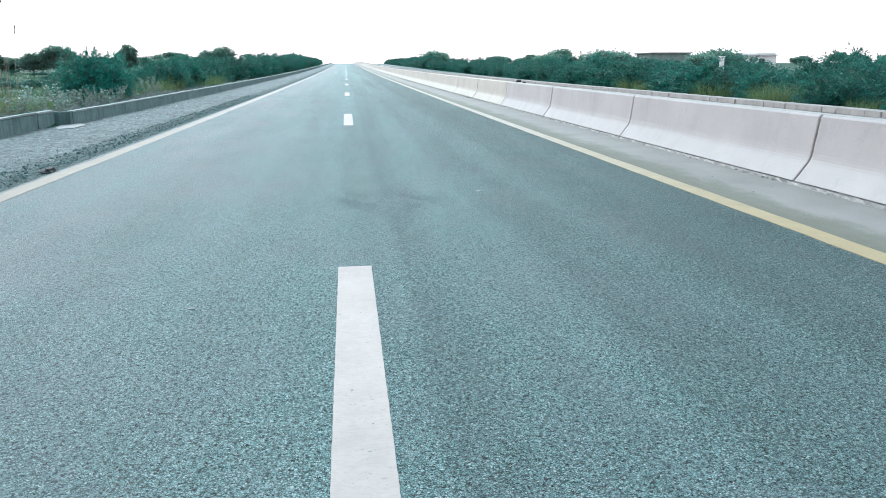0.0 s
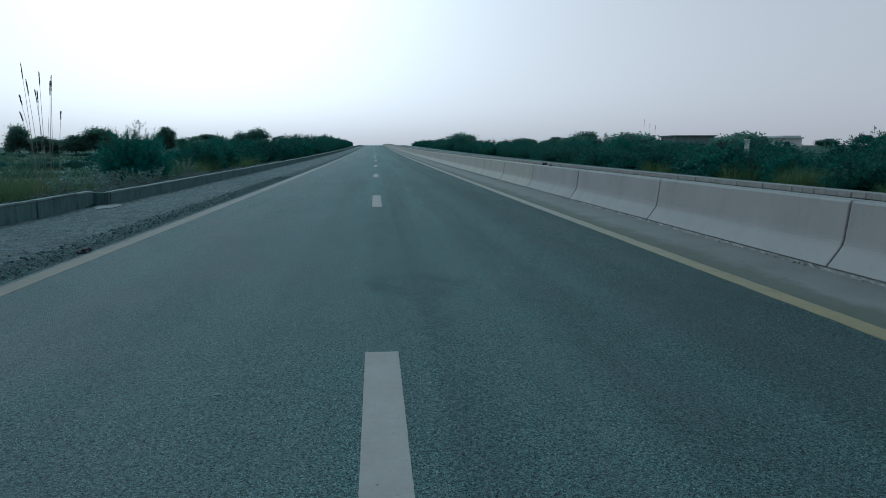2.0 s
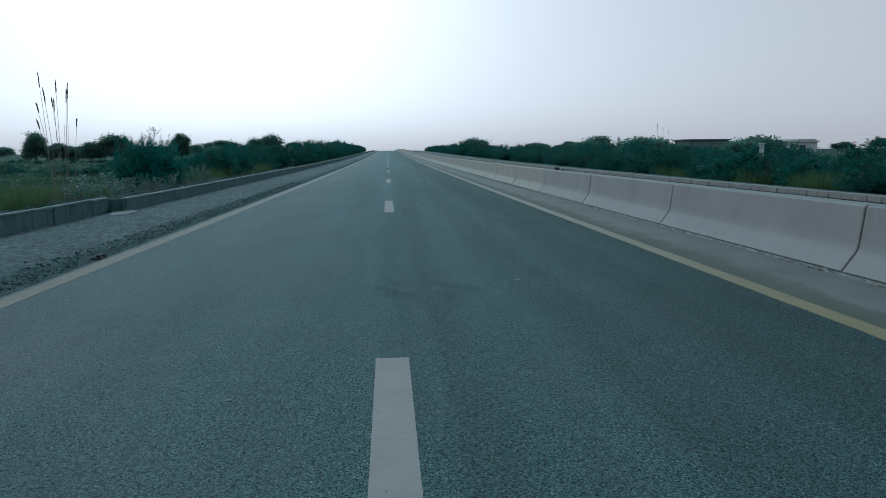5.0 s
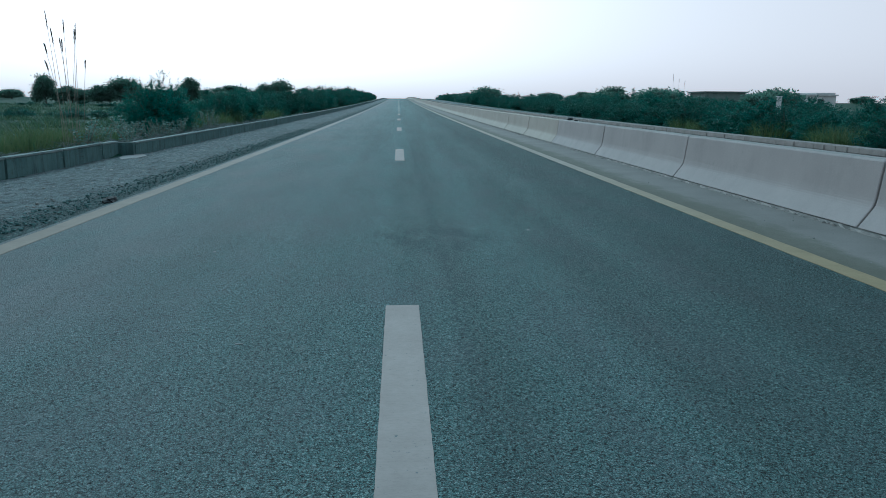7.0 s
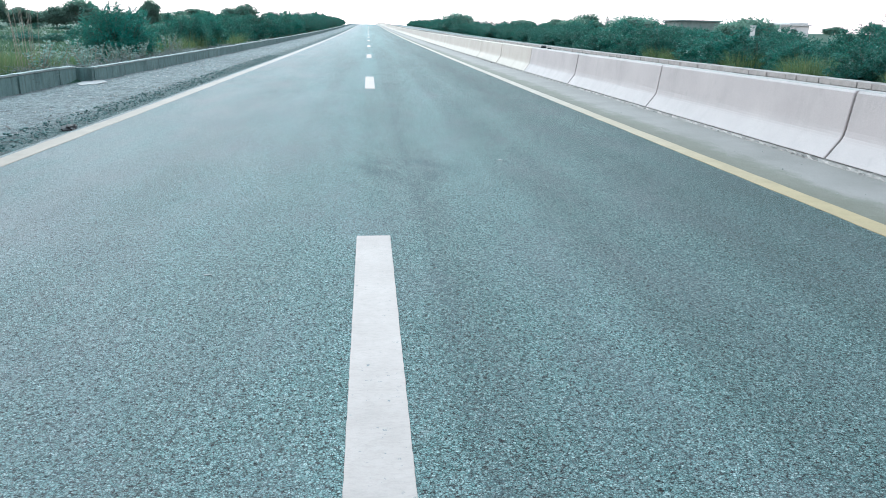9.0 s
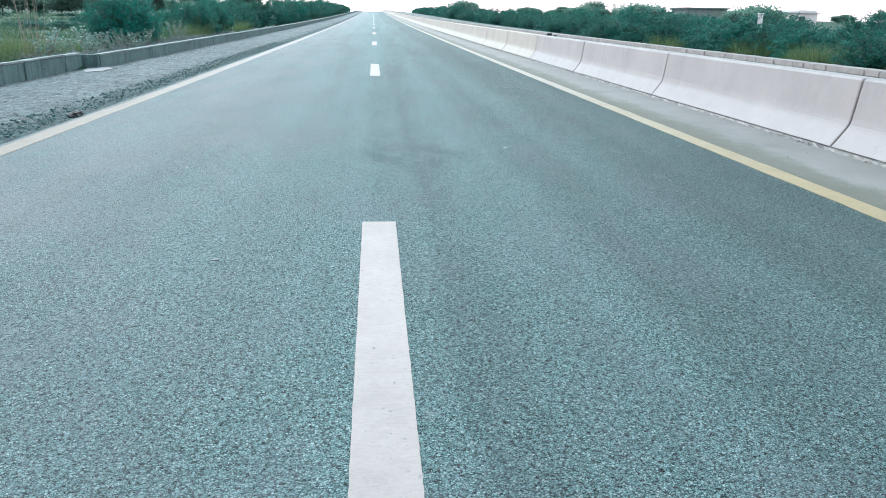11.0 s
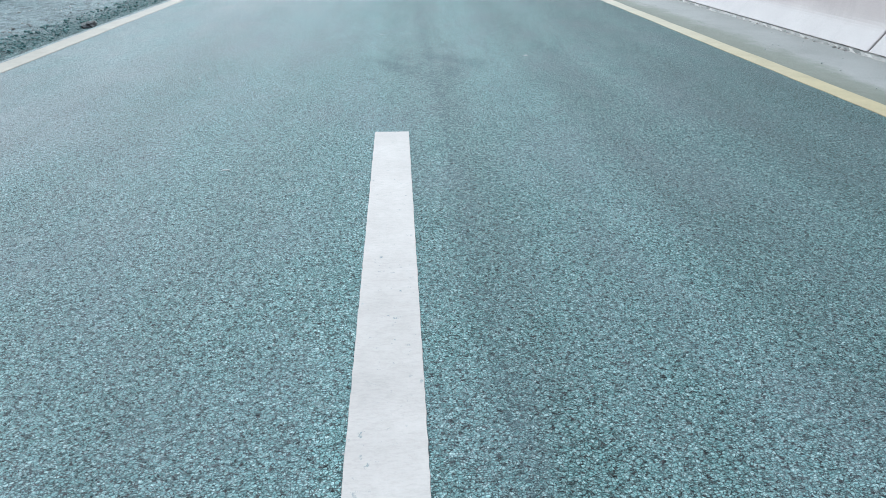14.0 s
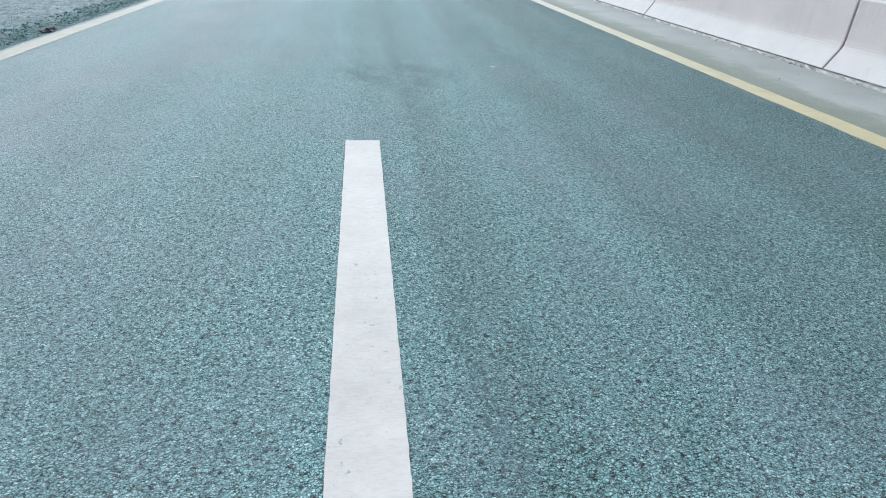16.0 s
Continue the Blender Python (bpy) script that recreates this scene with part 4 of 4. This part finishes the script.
# skyline by bearing from the camera, in pixels above the horizon
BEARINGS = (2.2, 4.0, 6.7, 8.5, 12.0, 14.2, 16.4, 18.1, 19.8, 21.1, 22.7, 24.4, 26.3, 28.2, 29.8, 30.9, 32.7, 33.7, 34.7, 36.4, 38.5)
SKYLINE = (9, 14, 23, 16, 15, 16, 25, 23, 26, 22, 15, 13, 19, 24, 12, 0, 0, 14, 22, 12, 14)


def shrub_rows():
    # far side of the opposite carriageway; tops set to fit the camera's skyline
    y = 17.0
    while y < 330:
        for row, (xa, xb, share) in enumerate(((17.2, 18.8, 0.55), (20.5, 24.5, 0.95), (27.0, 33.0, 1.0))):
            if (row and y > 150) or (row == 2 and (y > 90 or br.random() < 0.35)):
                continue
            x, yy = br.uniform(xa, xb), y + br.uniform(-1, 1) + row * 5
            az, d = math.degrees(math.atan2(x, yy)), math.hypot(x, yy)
            angle = np.interp(az, BEARINGS, SKYLINE) / 1300
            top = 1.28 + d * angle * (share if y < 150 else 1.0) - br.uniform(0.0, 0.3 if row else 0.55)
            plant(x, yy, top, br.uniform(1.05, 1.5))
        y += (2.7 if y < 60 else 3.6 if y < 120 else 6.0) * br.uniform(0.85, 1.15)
    # along the kerb
    y = 43.0
    while y < 330:
        d = math.hypot(9, y)
        top = min(1.35 + 0.0165 * d, 4.2) + br.uniform(-0.4, 0.3)
        plant(-9.6 - br.uniform(0, 1.6) - 1.2 * smoothstep(60, 200, y), y, top, br.uniform(0.85, 1.2))
        y += (3.4 if y < 70 else 5.0) * br.uniform(0.8, 1.25)


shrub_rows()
for k in range(70):
    y = 62 + 90 * br.random()
    plant(-12 - (y * 0.55 - 6) * br.random(), y, ground_height(-20, y) + br.uniform(0.3, 0.9), br.uniform(1.5, 2.6))

for x, y, top in ((-8.3, 36.0, 1.85), (-8.9, 34.6, 1.35), (-8.6, 38.4, 1.9), (-8.4, 40.8, 1.95), (-9.4, 37.2, 1.7)):
    plant(x, y, top, 0.85)
plant(22.8, 32.9, 2.25, 1.2)
plant(25.2, 33.4, 2.1, 1.2)
plant(21.5, 29.4, 1.75, 1.3)

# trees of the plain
TREES = [tree("field_tree", 60 + s, 6.0, 2.9, LEAF_HAZED, label="broad round-crowned tree far off in the fields", group="field trees") for s in range(3)]
taken = [False] * 3


def stand(x, y, top, wide):
    k = br.randrange(3)
    base = ground_height(x, y)
    s = (top - base) / 6.5
    m = pose(x, y, base, 0, 0, br.uniform(0, 360)) @ Matrix.Diagonal((wide / 5.8, wide / 5.8, s, 1))
    if not taken[k]:
        taken[k] = True
        TREES[k].matrix_basis = m
    else:
        copy_thing(TREES[k], m).matrix_basis = m


for x, y, top, wide in [(-69, 150, 5.9, 4.4), (-64, 150, 3.7, 5.4), (-54, 150, 5.4, 6.4), (-58.5, 150, 3.9, 5.0), (-41.2, 150, 5.5, 3.9), (-56, 250, 5.8, 11.0), (-26.7, 150, 4.5, 3.2), (-23.5, 150, 5.2, 4.4), 
                        (31.0, 60, 2.6, 4.2), (28.4, 58, 2.3, 3.0), (29.0, 82, 3.0, 6.0), (24.5, 86, 3.1, 5.0), (20.5, 175, 4.6, 7.0)]:
    stand(x, y, top, wide)
fr = random.Random(3)
for k in range(46):
    a = radians(fr.uniform(-36, -6) if k % 2 else fr.uniform(5, 40))
    d = fr.uniform(240, 480)
    grow = d * fr.uniform(0.006, 0.013)
    stand(math.sin(a) * d, math.cos(a) * d, 1.28 + grow, 4.0 + grow * fr.uniform(0.9, 1.3))


# ---- houses and gate pillar beyond the scrub ----
def house(x0, x1, y0, y1, height, wall_mat, label, openings, step=None):
    root = new("flat_roofed_house")
    z0 = ground_height((x0 + x1) / 2, y0)
    w, d = x1 - x0, y1 - y0
    part("wall", from_bmesh("wall", box_bm(0, w, 0, d, -0.3, height, 0.03), wall_mat), root)
    part("roof", from_bmesh("roof", box_bm(-0.2, w + 0.2, -0.2, d + 0.2, height + 0.004, height + 0.18, 0.03), wall_mat), root, "flat roof slab with overhang")
    if step:
        part("parapet", from_bmesh("parapet", box_bm(step[0], step[1], 0.1, d - 0.1, height + 0.19, height + 0.19 + step[2], 0.02), wall_mat), root)
    # doors and windows are dark panels, the shade inside put into their colour
    for a, b, h0, h1, kind in openings:
        part(kind, from_bmesh(kind, box_bm(a, b, -0.05, 0.02, h0, h1, 0.01), DARK), root, "dark panel standing in for a shaded opening")
    root.matrix_basis = pose(x0, y0, z0)
    return tagged(root, label, "house", "houses beyond the scrub")


house(51.4, 57.3, 95, 101, 2.75, PLASTER, "low pale plastered house half hidden by scrub", [(0.8, 1.6, 0.0, 1.9, "door"), (3.4, 4.2, 1.3, 2.3, "window")], (3.2, 5.8, 0.22))
house(39.6, 45.0, 95, 100, 3.05, MUD, "low house with flat roof behind trees, tinted grey for haze", [(1.0, 1.8, 0.0, 1.9, "door"), (3.2, 4.0, 1.3, 2.1, "window")])


def pillar(x, y, top, w=0.36):
    root = new("gate_pillar")
    z0 = ground_height(x, y)
    h = top - z0
    part("shaft", from_bmesh("shaft", box_bm(-w / 2, w / 2, -w / 2, w / 2, -0.2, h - 0.08, 0.015), PLASTER), root)
    part("cap", from_bmesh("cap", box_bm(-w / 2 - 0.04, w / 2 + 0.04, -w / 2 - 0.04, w / 2 + 0.04, h - 0.08, h, 0.015), PLASTER), root)
    root.matrix_basis = pose(x, y, z0)
    return tagged(root, "white masonry gate pillar standing in the scrub", "pillar")


pillar(27.4, 53.0, 1.76, 0.26)
